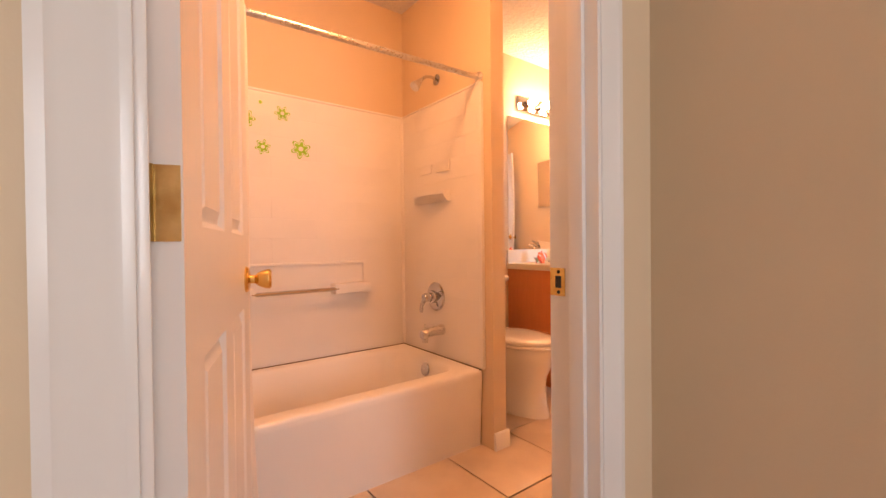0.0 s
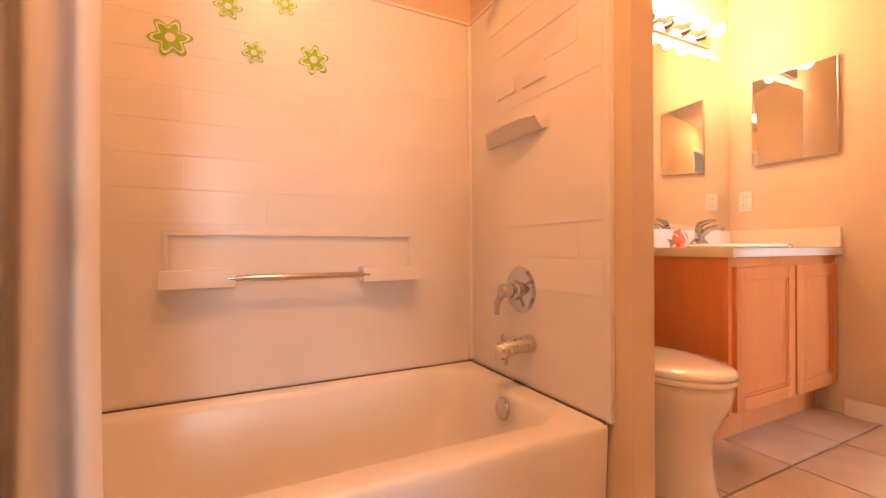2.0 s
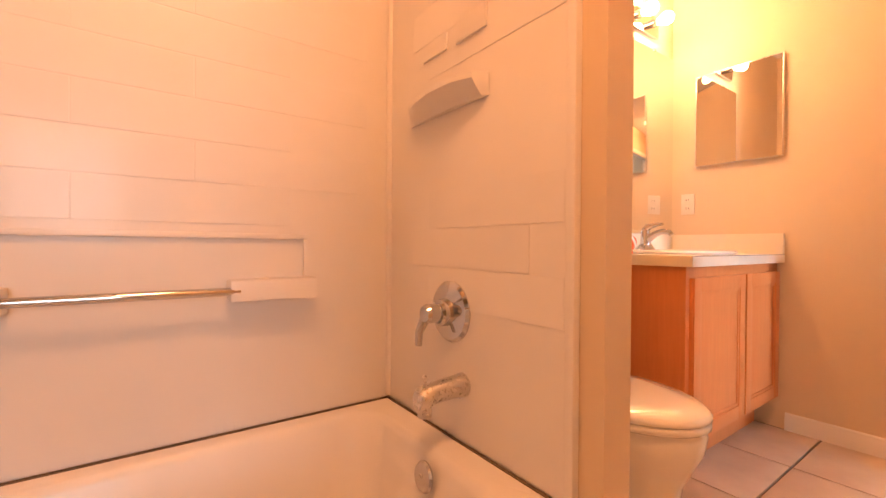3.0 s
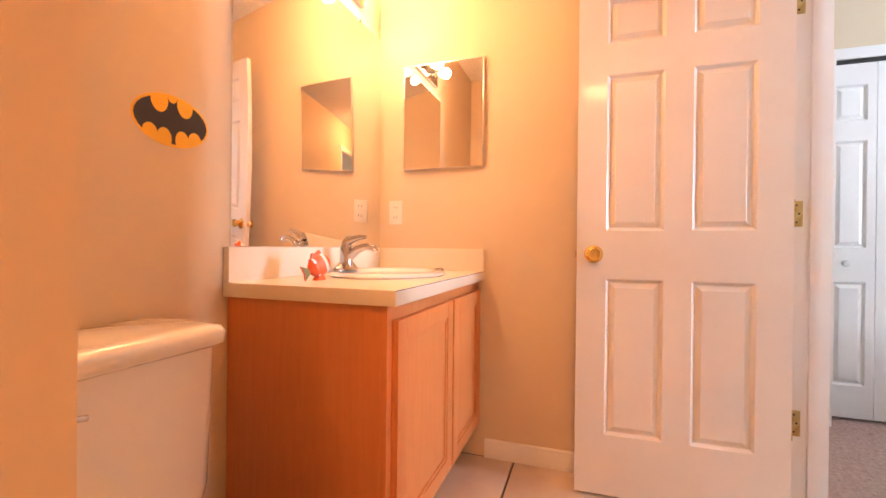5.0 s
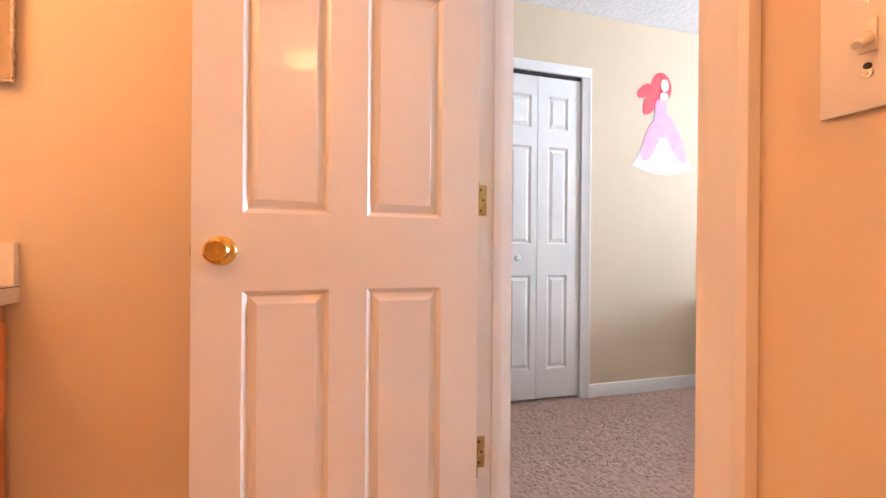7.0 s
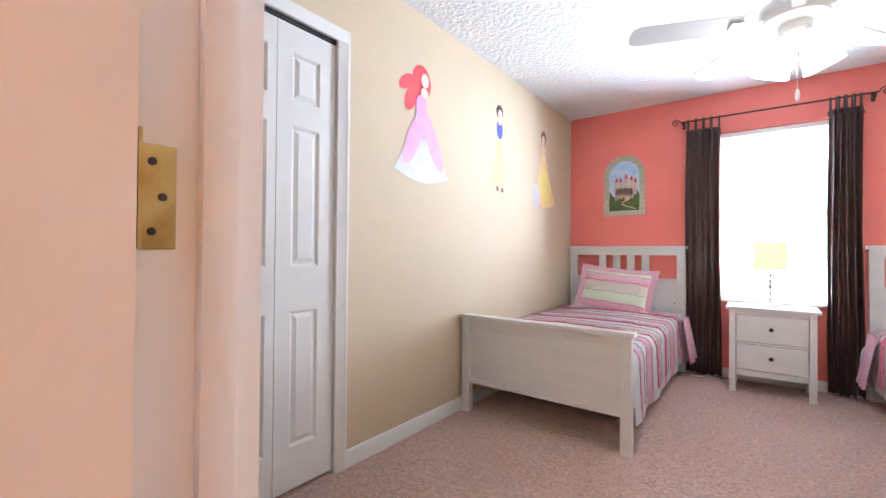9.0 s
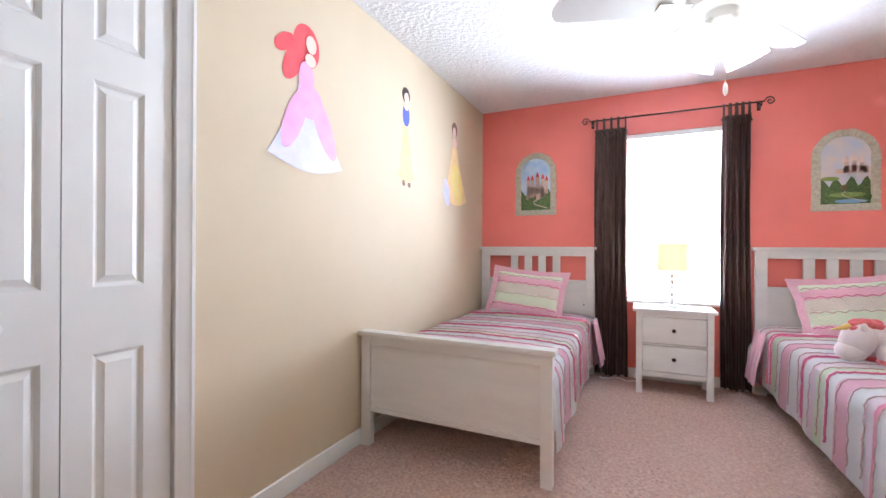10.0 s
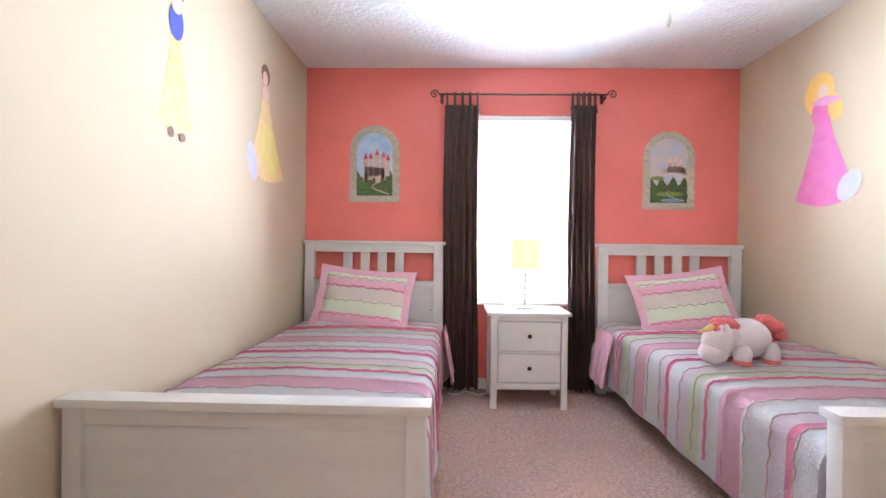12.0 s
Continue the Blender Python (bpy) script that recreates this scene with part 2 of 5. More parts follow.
def prism(bm, outline, m, depth):
    """An outline of (x, y) pairs, made depth thick along z, placed by m."""
    a = [bm.verts.new(m @ Vector((x, y, 0))) for x, y in outline]
    b = [bm.verts.new(m @ Vector((x, y, depth))) for x, y in outline]
    bm.faces.new(a[::-1])
    bm.faces.new(b)
    for i in range(len(a)):
        j = (i + 1) % len(a)
        bm.faces.new((a[i], a[j], b[j], b[i]))
    return bm


def oval(cx, cy, rx, ry, n=28, turn=0.0):
    c, s = math.cos(turn), math.sin(turn)
    return [(cx + c * rx * math.cos(t) - s * ry * math.sin(t), cy + s * rx * math.cos(t) + c * ry * math.sin(t)) for t in (2 * math.pi * i / n for i in range(n))]


def mesh(name, bm, mat, smooth=28):
    bmesh.ops.recalc_face_normals(bm, faces=bm.faces)
    me = bpy.data.meshes.new(name)
    bm.to_mesh(me)
    bm.free()
    for one in (mat if isinstance(mat, (list, tuple)) else [mat]):
        me.materials.append(one)
    if smooth:
        me.shade_smooth()
        me.set_sharp_from_angle(angle=radians(smooth))
    return me


def part(name, bm, mat, parent, label="", smooth=28):
    ob = new(name, mesh(name, bm, mat, smooth))
    ob.parent = parent
    if label:
        tagged(ob, label)
    return ob


def thing(name, m, label, category, group=""):
    ob = new(name)
    ob.empty_display_size = 0.05
    ob.matrix_world = m
    return tagged(ob, label, category, group)


def structure(name, bm, mat, label="", category="", smooth=28):
    return tagged(new(name, mesh(name, bm, mat, smooth)), label, category, kind="structure")


def B(*a):
    return box(bmesh.new(), *a)


# ---- structure ----
X_W, X_E, Y_S, Y_D0, Y_D1, Y_N = 1.59, 4.85, -3.07, 0.998, 1.11, 2.765
X_BE = 3.775
H, DH = 2.43, 2.03
JX0, JX1 = 2.912, 3.70     # bedroom door opening
KX0, KX1 = 0.522, 1.295     # hall door opening
BX0 = 0.40                 # bathroom's west end
CL0, CL1 = -0.035, 0.575   # closet opening, along y


def wall(name, boxes, mat, label, category="wall"):
    bm = bmesh.new()
    for b in boxes:
        box(bm, *b)
    return structure(name, bm, mat, label, category)


wall("wall_between", [(-0.75, Y_D0, 0, KX0, Y_D1, H), (KX1, Y_D0, 0, JX0, Y_D1, H), (JX1, Y_D0, 0, 3.90, Y_D1, H), (KX0, Y_D0, DH, KX1, Y_D1, H), (JX0, Y_D0, DH, JX1, Y_D1, H)], WALL, "smooth beige painted wall with two door openings")
wall("wall_bath_north", [(BX0 - 0.1, Y_N, 0, 3.90, Y_N + 0.1, H)], WALL, "smooth beige painted bathroom wall behind tub and vanity")
wall("wall_bath_west", [(BX0 - 0.1, Y_D1, 0, BX0, Y_N, H)], WALL, "smooth beige painted bathroom end wall")
wall("wall_bath_east", [(X_BE, Y_D1, 0, X_BE + 0.125, Y_N, H)], WALL, "smooth beige painted wall beside the vanity")
wall("wall_partition", [(1.925, 1.972, 0, 2.008, Y_N, H)], WALL, "beige painted stub wall between tub and toilet")
wall("wall_coral", [(X_W - 0.1, Y_S - 0.14, 0, 2.815, Y_S, H), (3.545, Y_S - 0.14, 0, X_E + 0.1, Y_S, H), (2.815, Y_S - 0.14, 0, 3.545, Y_S, 0.64), (2.815, Y_S - 0.14, 2.08, 3.545, Y_S, H)], CORAL, "coral pink painted bedroom wall with a window opening")
wall("wall_bed_west", [(X_W - 0.1, Y_S, 0, X_W, Y_D0, H)], CREAM, "cream beige painted bedroom wall")
wall("wall_bed_east", [(X_E, Y_S, 0, X_E + 0.1, CL0, H), (X_E, CL0, DH, X_E + 0.1, CL1, H), (X_E, CL1, 0, X_E + 0.1, 1.7, H)], CREAM, "cream beige painted bedroom wall with a closet opening")
wall("wall_closet", [(X_E + 0.7, CL0 - 0.1, 0, X_E + 0.78, CL1 + 0.1, H), (X_E + 0.1, CL0 - 0.1, 0, X_E + 0.7, CL0 - 0.02, H), (X_E + 0.1, CL1 + 0.02, 0, X_E + 0.7, CL1 + 0.1, H)], CREAM, "cream painted walls inside the closet")
wall("wall_entry_north", [(3.90, 1.6, 0, X_E, 1.7, H)], CREAM, "cream beige painted wall of the entry nook")
wall("wall_hall", [(-0.85, -2.0, 0, -0.75, Y_D1, H), (-0.75, -2.1, 0, 0.1, -2.0, H), (1.0, -2.1, 0, X_W - 0.1, -2.0, H), (0.1, -2.1, 0, 1.0, -2.0, 0.75), (0.1, -2.1, 2.05, 1.0, -2.0, H)], WALL, "beige painted walls that close the hall")
wall("ceiling", [(-0.85, -3.25, H, 5.7, 2.9, H + 0.1)], CEIL, "white knockdown textured ceiling", "ceiling")
wall("floor", [(-0.85, -3.25, -0.12, 5.7, 2.9, -0.02)], GROUT, "dark grout bed under the flooring", "floor")


# carpet, a sheet of uneven pile
def carpet(name, x0, y0, x1, y1, step):
    nx, ny = int((x1 - x0) / step), int((y1 - y0) / step)
    gx, gy = np.meshgrid(np.linspace(x0, x1, nx + 1), np.linspace(y0, y1, ny + 1))
    rng = np.random.RandomState(4)
    z = rng.rand(*gx.shape) * 0.009
    soft = rng.rand(ny // 6 + 2, nx // 6 + 2)
    z += 0.006 * np.kron(soft, np.ones((6, 6)))[: ny + 1, : nx + 1] - 0.008
    jit = (rng.rand(2, *gx.shape) - 0.5) * step * 0.7
    co = np.stack([gx + jit[0], gy + jit[1], z], -1).reshape(-1, 3)
    i = np.arange((nx + 1) * (ny + 1)).reshape(ny + 1, nx + 1)
    quads = np.stack([i[:-1, :-1], i[:-1, 1:], i[1:, 1:], i[1:, :-1]], -1).reshape(-1, 4)
    me = bpy.data.meshes.new(name)
    me.from_pydata(co.tolist(), [], quads.tolist())
    me.materials.append(CARPET)
    return tagged(new(name, me), "worn taupe pink short pile carpet", "carpet", kind="structure")


carpet("carpet", X_W, Y_S, X_E, 1.03, 0.0095)
structure("carpet_entry", B(3.90, 1.035, -0.02, X_E, 1.6, 0.0), CARPET, "taupe pink short pile carpet in the entry nook", "carpet")
structure("carpet_closet", B(X_E + 0.002, CL0 - 0.02, -0.02, X_E + 0.7, CL1 + 0.02, 0.0), CARPET, "taupe carpet inside the closet", "carpet")
structure("carpet_hall", B(-0.75, -2.0, -0.02, X_W - 0.1, 1.03, 0.0), CARPET, "taupe pink short pile carpet in the hall", "carpet")


# doors' frames: casing and jamb round an opening in a wall along x
def casing(name, x0, x1, ya, yb, sides):
    t = thing(name, pose(0, 0, 0), "white painted door casing and jamb, scuffed", "door frame")
    t["kind"] = "structure"
    part("jamb", B(x0 - 0.004, ya - 0.004, 0.0, x0 + 0.018, yb + 0.004, DH, 0.002), TRIM, t)
    part("jamb", B(x1 - 0.018, ya - 0.004, 0.0, x1 + 0.004, yb + 0.004, DH, 0.002), TRIM, t)
    part("head_jamb", B(x0 - 0.004, ya - 0.004, DH - 0.018, x1 + 0.004, yb + 0.004, DH + 0.004, 0.002), TRIM, t)
    ys = yb - 0.052
    for a, b in ((x0 + 0.018, x0 + 0.03), (x1 - 0.03, x1 - 0.018)):
        part("door_stop", B(a, ys - 0.035, 0, b, ys, DH - 0.018, 0.003), TRIM, t)
    for face, s in sides:
        for xa, xb, flip in ((x0 - 0.052, x0 + 0.008, 1), (x1 - 0.008, x1 + 0.052, -1)):
            bm = bmesh.new()
            w = xb - xa
            prof = [(0, 0), (0, 0.016), (0.012, 0.016), (0.020, 0.012), (0.040, 0.011), (0.050, 0.007), (w, 0.006), (w, 0)]
            m = Matrix(((flip, 0, 0, xa if flip > 0 else xb), (0, s, 0, face), (0, 0, 1, 0), (0, 0, 0, 1)))
            prism(bm, prof, m, DH + 0.052)
            part("casing", bm, TRIM, t, smooth=25)
        part("head_casing", B(x0 - 0.052, face + s * 0.0005, DH - 0.008, x1 + 0.052, face + s * 0.015, DH + 0.052, 0.004), TRIM, t)
    return t


casing("door_frame_bedroom", JX0, JX1, Y_D0, Y_D1, ((Y_D0, -1), (Y_D1, 1)))
casing("door_frame_hall", KX0, KX1, Y_D0, Y_D1, ((Y_D0, -1), (Y_D1, 1)))


def panel_leaf(w, h, t, cols, rows):
    """A moulded door leaf: x from 0 to w, y 0 to t, with raised fields on both faces. cols and rows: spans of the panels."""
    bm = bmesh.new()
    xs = sorted({0, w, *[v for c in cols for v in c]})
    zs = sorted({0, h, *[v for r in rows for v in r]})
    for y, rev in ((0, False), (t, True)):
        vs = {(i, k): bm.verts.new((x, y, z)) for i, x in enumerate(xs) for k, z in enumerate(zs)}
        for i in range(len(xs) - 1):
            for k in range(len(zs) - 1):
                q = [vs[i, k], vs[i + 1, k], vs[i + 1, k + 1], vs[i, k + 1]]
                f = bm.faces.new(q[::-1] if rev else q)
                f.material_index = 0
                f.select = (xs[i], xs[i + 1]) in cols and (zs[k], zs[k + 1]) in rows
    edges = [e for e in bm.edges if e.is_boundary]
    bmesh.ops.bridge_loops(bm, edges=edges)
    pans = [f for f in bm.faces if f.select]
    bm.normal_update()
    for th, dp in ((0.007, -0.004), (0.008, -0.006), (0.006, 0.0), (0.022, 0.006), (0.003, 0.0015)):
        bmesh.ops.inset_individual(bm, faces=pans, thickness=th, depth=dp)
    return bm


def door_rows(h):
    return [(0.115 * h, 0.412 * h), (0.504 * h, 0.800 * h), (0.860 * h, 0.942 * h)]


def knob_set(parent, x, z, t, mat=None):
    mat = mat or BRASS
    for s, y in ((-1, 0.0), (1, t)):
        m = Matrix.Translation((x, y, z)) @ Matrix.Rotation(radians(90 if s < 0 else -90), 4, "X")
        k = part("knob", lathe(bmesh.new(), [(0.011, 0.0), (0.011, 0.022), (0.016, 0.028), (0.021, 0.036), (0.026, 0.050), (0.0265, 0.058), (0.022, 0.063), (0.013, 0.062), (0.004, 0.0625)], m), mat, parent, "polished brass door knob")
        part("rosette", lathe(bmesh.new(), [(0.034, 0.0), (0.034, 0.003), (0.030, 0.008), (0.018, 0.011), (0.012, 0.012)], m), mat, k)


def panel_door(name, w, h, m, label, category="door", knob=0.93, hinge_y=0.0, hinges=(0.35, 1.08, 1.82)):
    t = thing(name, m, label, category)
    t["kind"] = "structure"
    s, mid = 0.115 * w / 0.76, 0.1 * w / 0.76
    c = (w - 2 * s - mid) / 2
    leaf = part("door_leaf", panel_leaf(w, h, 0.035, [(s, s + c), (s + c + mid, w - s)], door_rows(h)), DOOR, t, smooth=20)
    leaf.location.z = 0.012
    if knob:
        knob_set(t, w - 0.062, knob, 0.035)
        part("latch", B(w - 0.002, 0.010, knob - 0.012, w + 0.006, 0.024, knob + 0.012, 0.002), OLDBRASS, t)
    for z in hinges:
        hg = part("hinge", cyl(bmesh.new(), (-0.006, hinge_y, z - 0.045), (-0.006, hinge_y, z + 0.045), 0.0065, n=12), OLDBRASS, t, "worn brass butt hinge")
        part("hinge_leaf", B(-0.0035, 0.002, z - 0.045, -0.001, 0.034, z + 0.045), OLDBRASS, hg)
    return t


# bedroom door, folded back into the bathroom along its east wall
panel_door("door_1", 0.70, 2.0, pose(3.662, 1.122, 0, 0, 0, 91.2), "white six-panel door standing open against beige wall", hinge_y=0.0)
# hall door, open into the bathroom
panel_door("door_2", 0.695, 2.0, pose(0.588, 1.105, 0, 0, 0, 72.2), "white six-panel door standing open towards the tub", knob=0.905, hinge_y=0.035, hinges=(0.33, 1.043, 1.77))
# entry door standing open in the nook before the closet
panel_door("door_3", 0.745, 2.0, pose(4.715, 1.275, 0, 0, 0, -91.5), "white six-panel door with brass knob, folded back before the closet", hinge_y=0.035)

# hinge plates let into the jambs, and strike plates
for nm, x0, x1, y0, y1 in (("hinge_plate", JX1 - 0.0205, JX1 - 0.0182, 1.076, 1.108), ("hinge_plate", KX0 + 0.0182, KX0 + 0.0205, 1.076, 1.108)):
    for z in ((0.35, 1.08, 1.82) if x0 > 2 else (0.33, 1.043, 1.77)):
        p = thing(nm, pose(x0, y0, z), "worn brass hinge plate screwed to the jamb", "hinge", "hinge plates")
        part("plate", B(0, 0, -0.045, x1 - x0, y1 - y0, 0.045, 0.001), OLDBRASS, p)
        for dz in (-0.03, 0, 0.03):
            part("screw", cyl(bmesh.new(), (-0.001, 0.011 + 0.008 * (dz != 0), dz), (x1 - x0 + 0.001, 0.011 + 0.008 * (dz != 0), dz), 0.0035, n=10), DARK, p)
for x0, x1, sz in ((KX1 - 0.0205, KX1 - 0.0182, 0.908), (JX0 + 0.0182, JX0 + 0.0205, 0.93)):
    p = thing("strike_plate", pose(x0, 1.09, sz), "brass strike plate on the door jamb", "strike plate", "strike plates")
    part("plate", B(0, -0.016, -0.030, x1 - x0, 0.022, 0.030, 0.001), BRASS, p)
    part("slot", B(-0.0006, -0.007, -0.013, x1 - x0 + 0.0006, 0.008, 0.013), DARK, p)
    for dz in (-0.022, 0.022):
        part("screw", cyl(bmesh.new(), (-0.0008, 0, dz), (x1 - x0 + 0.0008, 0, dz), 0.004, n=10), DARK, p)

# closet: frame, bifold leaves
cf = thing("closet_frame", pose(0, 0, 0), "white painted closet door casing", "door frame")
cf["kind"] = "structure"
for ya, yb in ((CL0 - 0.058, CL0 + 0.003), (CL1 - 0.003, CL1 + 0.058)):
    bm = bmesh.new()
    w = yb - ya
    flip = ya < CL0 - 0.01
    prof = [(0, 0), (0, 0.016), (0.012, 0.016), (0.020, 0.012), (0.040, 0.011), (0.050, 0.007), (w, 0.006), (w, 0)]
    m = Matrix(((0, -1, 0, X_E), (1 if flip else -1, 0, 0, ya if flip else yb), (0, 0, 1, 0), (0, 0, 0, 1)))
    part("casing", prism(bm, prof, m, DH + 0.055), TRIM, cf, smooth=25)
part("head_casing", B(X_E - 0.0155, CL0 - 0.058, DH - 0.006, X_E - 0.0005, CL1 + 0.058, DH + 0.055, 0.004), TRIM, cf)
for ya, yb in ((CL0 - 0.003, CL0 + 0.004), (CL1 - 0.004, CL1 + 0.003)):
    part("jamb", B(X_E - 0.003, ya, 0, X_E + 0.1, yb, DH), TRIM, cf)
part("track", B(X_E + 0.012, CL0, DH - 0.022, X_E + 0.045, CL1, DH - 0.002), DARK, cf, "dark closet door track")
LW = 0.296
for i in range(2):
    d = thing("bifold_door_leaf", pose(X_E + 0.012, CL0 + 0.008 + (i + 1) * LW + i * 0.003, 0, 0, 0, -90), "white three-panel bifold closet door leaf", "closet door", "closet door leaves")
    leaf = part("leaf", panel_leaf(LW, 1.985, 0.03, [((0.072, 0.210), (0.105, 0.256))[i]], [(0.18, 0.76), (0.953, 1.554), (1.666, 1.868)]), DOOR, d, smooth=20)
    leaf.location.z = 0.018
    if i == 1:
        k = part("knob", lathe(bmesh.new(), [(0.009, 0), (0.009, 0.012), (0.018, 0.020), (0.019, 0.027), (0.013, 0.033), (0.003, 0.034)], pose(LW - 0.14, 0, 0.885, 90)), TRIM, d, "round white wooden knob")

# baseboards
def baseboard(name, x0, y0, x1, y1, nx, ny, h=0.083):
    """A run along a wall from (x0, y0) to (x1, y1), standing proud towards (nx, ny)."""
    d = Vector((x1 - x0, y1 - y0, 0))
    u = d.normalized()
    prof = [(0, 0), (0.013, 0), (0.013, h * 0.72), (0.010, h * 0.8), (0.009, h * 0.92), (0.004, h), (0, h)]
    m = Matrix(((nx, 0, u.x, x0), (ny, 0, u.y, y0), (0, 1, 0, 0), (0, 0, 0, 1)))
    structure(name, prism(bmesh.new(), prof, m, d.length), TRIM, "white painted wooden baseboard", "baseboard", 25)


baseboard("baseboard_east", X_E, Y_S, X_E, CL0 - 0.058, -1, 0)
baseboard("baseboard_coral", X_W, Y_S, X_E - 0.014, Y_S, 0, 1)
baseboard("baseboard_bed_west", X_W, Y_S + 0.014, X_W, Y_D0 - 0.014, 1, 0)
baseboard("baseboard_bed_north", X_W, Y_D0, JX0 - 0.053, Y_D0, 0, -1)
baseboard("baseboard_vanity", X_BE, Y_D1 + 0.016, X_BE, 2.215, -1, 0)
baseboard("baseboard_toilet", 2.022, Y_N, 2.84, Y_N, 0, -1)
baseboard("baseboard_stub_end", 1.925, 1.972, 2.021, 1.972, 0, -1)
baseboard("baseboard_stub_side", 2.008, 1.972, 2.008, Y_N - 0.014, 1, 0)
baseboard("baseboard_bath_door", KX1 + 0.053, Y_D1, JX0 - 0.053, Y_D1, 0, 1)
baseboard("baseboard_hall", KX1 + 0.053, Y_D0, X_W - 0.1, Y_D0, 0, -1)
baseboard("baseboard_hall_left", -0.75, Y_D0, KX0 - 0.053, Y_D0, 0, -1)
structure("threshold_bedroom", B(JX0 + 0.02, 1.02, -0.02, JX1 - 0.02, 1.045, 0.006, 0.002), OLDBRASS, "thin brass strip between tile and carpet", "threshold")
structure("threshold_hall", B(KX0 + 0.02, 1.02, -0.02, KX1 - 0.02, 1.045, 0.006, 0.002), OLDBRASS, "thin brass strip between tile and carpet", "threshold")

# ---- bathroom ----
TX0, TX1, TY0, TY1, TZ = BX0 + 0.005, 1.918, 2.034, 2.752, 0.377


def ring(x0, y0, x1, y1, r, z, n=7):
    """A rounded rectangle's points at height z."""
    out = []
    for cx, cy, a0 in ((x1 - r, y1 - r, 0), (x0 + r, y1 - r, 90), (x0 + r, y0 + r, 180), (x1 - r, y0 + r, 270)):
        out += [(cx + r * math.cos(radians(a0 + 90 * i / n)), cy + r * math.sin(radians(a0 + 90 * i / n)), z) for i in range(n + 1)]
    return out


def loft(bm, rings, cap0=False, cap1=True):
    vs = [[bm.verts.new(p) for p in r] for r in rings]
    for a, b in zip(vs, vs[1:]):
        for i in range(len(a)):
            j = (i + 1) % len(a)
            bm.faces.new((a[i], a[j], b[j], b[i]))
    if cap0:
        bm.faces.new(vs[0][::-1])
    if cap1:
        bm.faces.new(vs[-1])
    return bm


def bathtub():
    t = thing("bathtub", pose(0, 0, 0), "glossy white alcove bathtub with chrome overflow plate", "bathtub")
    rings = [ring(TX0, TY0 + 0.022, TX1, TY1, 0.01, 0.0), ring(TX0, TY0 + 0.016, TX1, TY1, 0.01, 0.12), ring(TX0, TY0 + 0.004, TX1, TY1, 0.012, TZ - 0.035),
             ring(TX0, TY0 + 0.004, TX1, TY1, 0.014, TZ - 0.014), ring(TX0, TY0 + 0.010, TX1, TY1 - 0.001, 0.006, TZ - 0.003), ring(TX0 + 0.002, TY0 + 0.020, TX1 - 0.001, TY1 - 0.001, 0.006, TZ)]
    i0, i1, j0, j1 = TX0 + 0.09, TX1 - 0.075, TY0 + 0.085, TY1 - 0.04
    for d, z, r in ((0.0, TZ, 0.09), (0.012, TZ - 0.006, 0.09), (0.022, TZ - 0.025, 0.09), (0.045, TZ - 0.15, 0.10), (0.075, 0.12, 0.12), (0.12, 0.075, 0.13), (0.2, 0.065, 0.12)):
        rings.append(ring(i0 + d * 1.6, j0 + d * 0.8, i1 - d, j1 - d * 0.8, r, z))
    part("tub_shell", loft(bmesh.new(), rings), ACRYL, t, smooth=50)
    m = pose(TX1 - 0.117, 2.364, 0.325, 0, -83, 0)
    o = part("overflow_plate", lathe(bmesh.new(), [(0.036, 0), (0.036, 0.004), (0.032, 0.009), (0.01, 0.011), (0.002, 0.011)], m), CHROME, t, "round chrome overflow plate")
    part("screw", cyl(bmesh.new(), (TX1 - 0.130, 2.364, 0.33), (TX1 - 0.124, 2.364, 0.33), 0.005, n=10), STEEL, o)


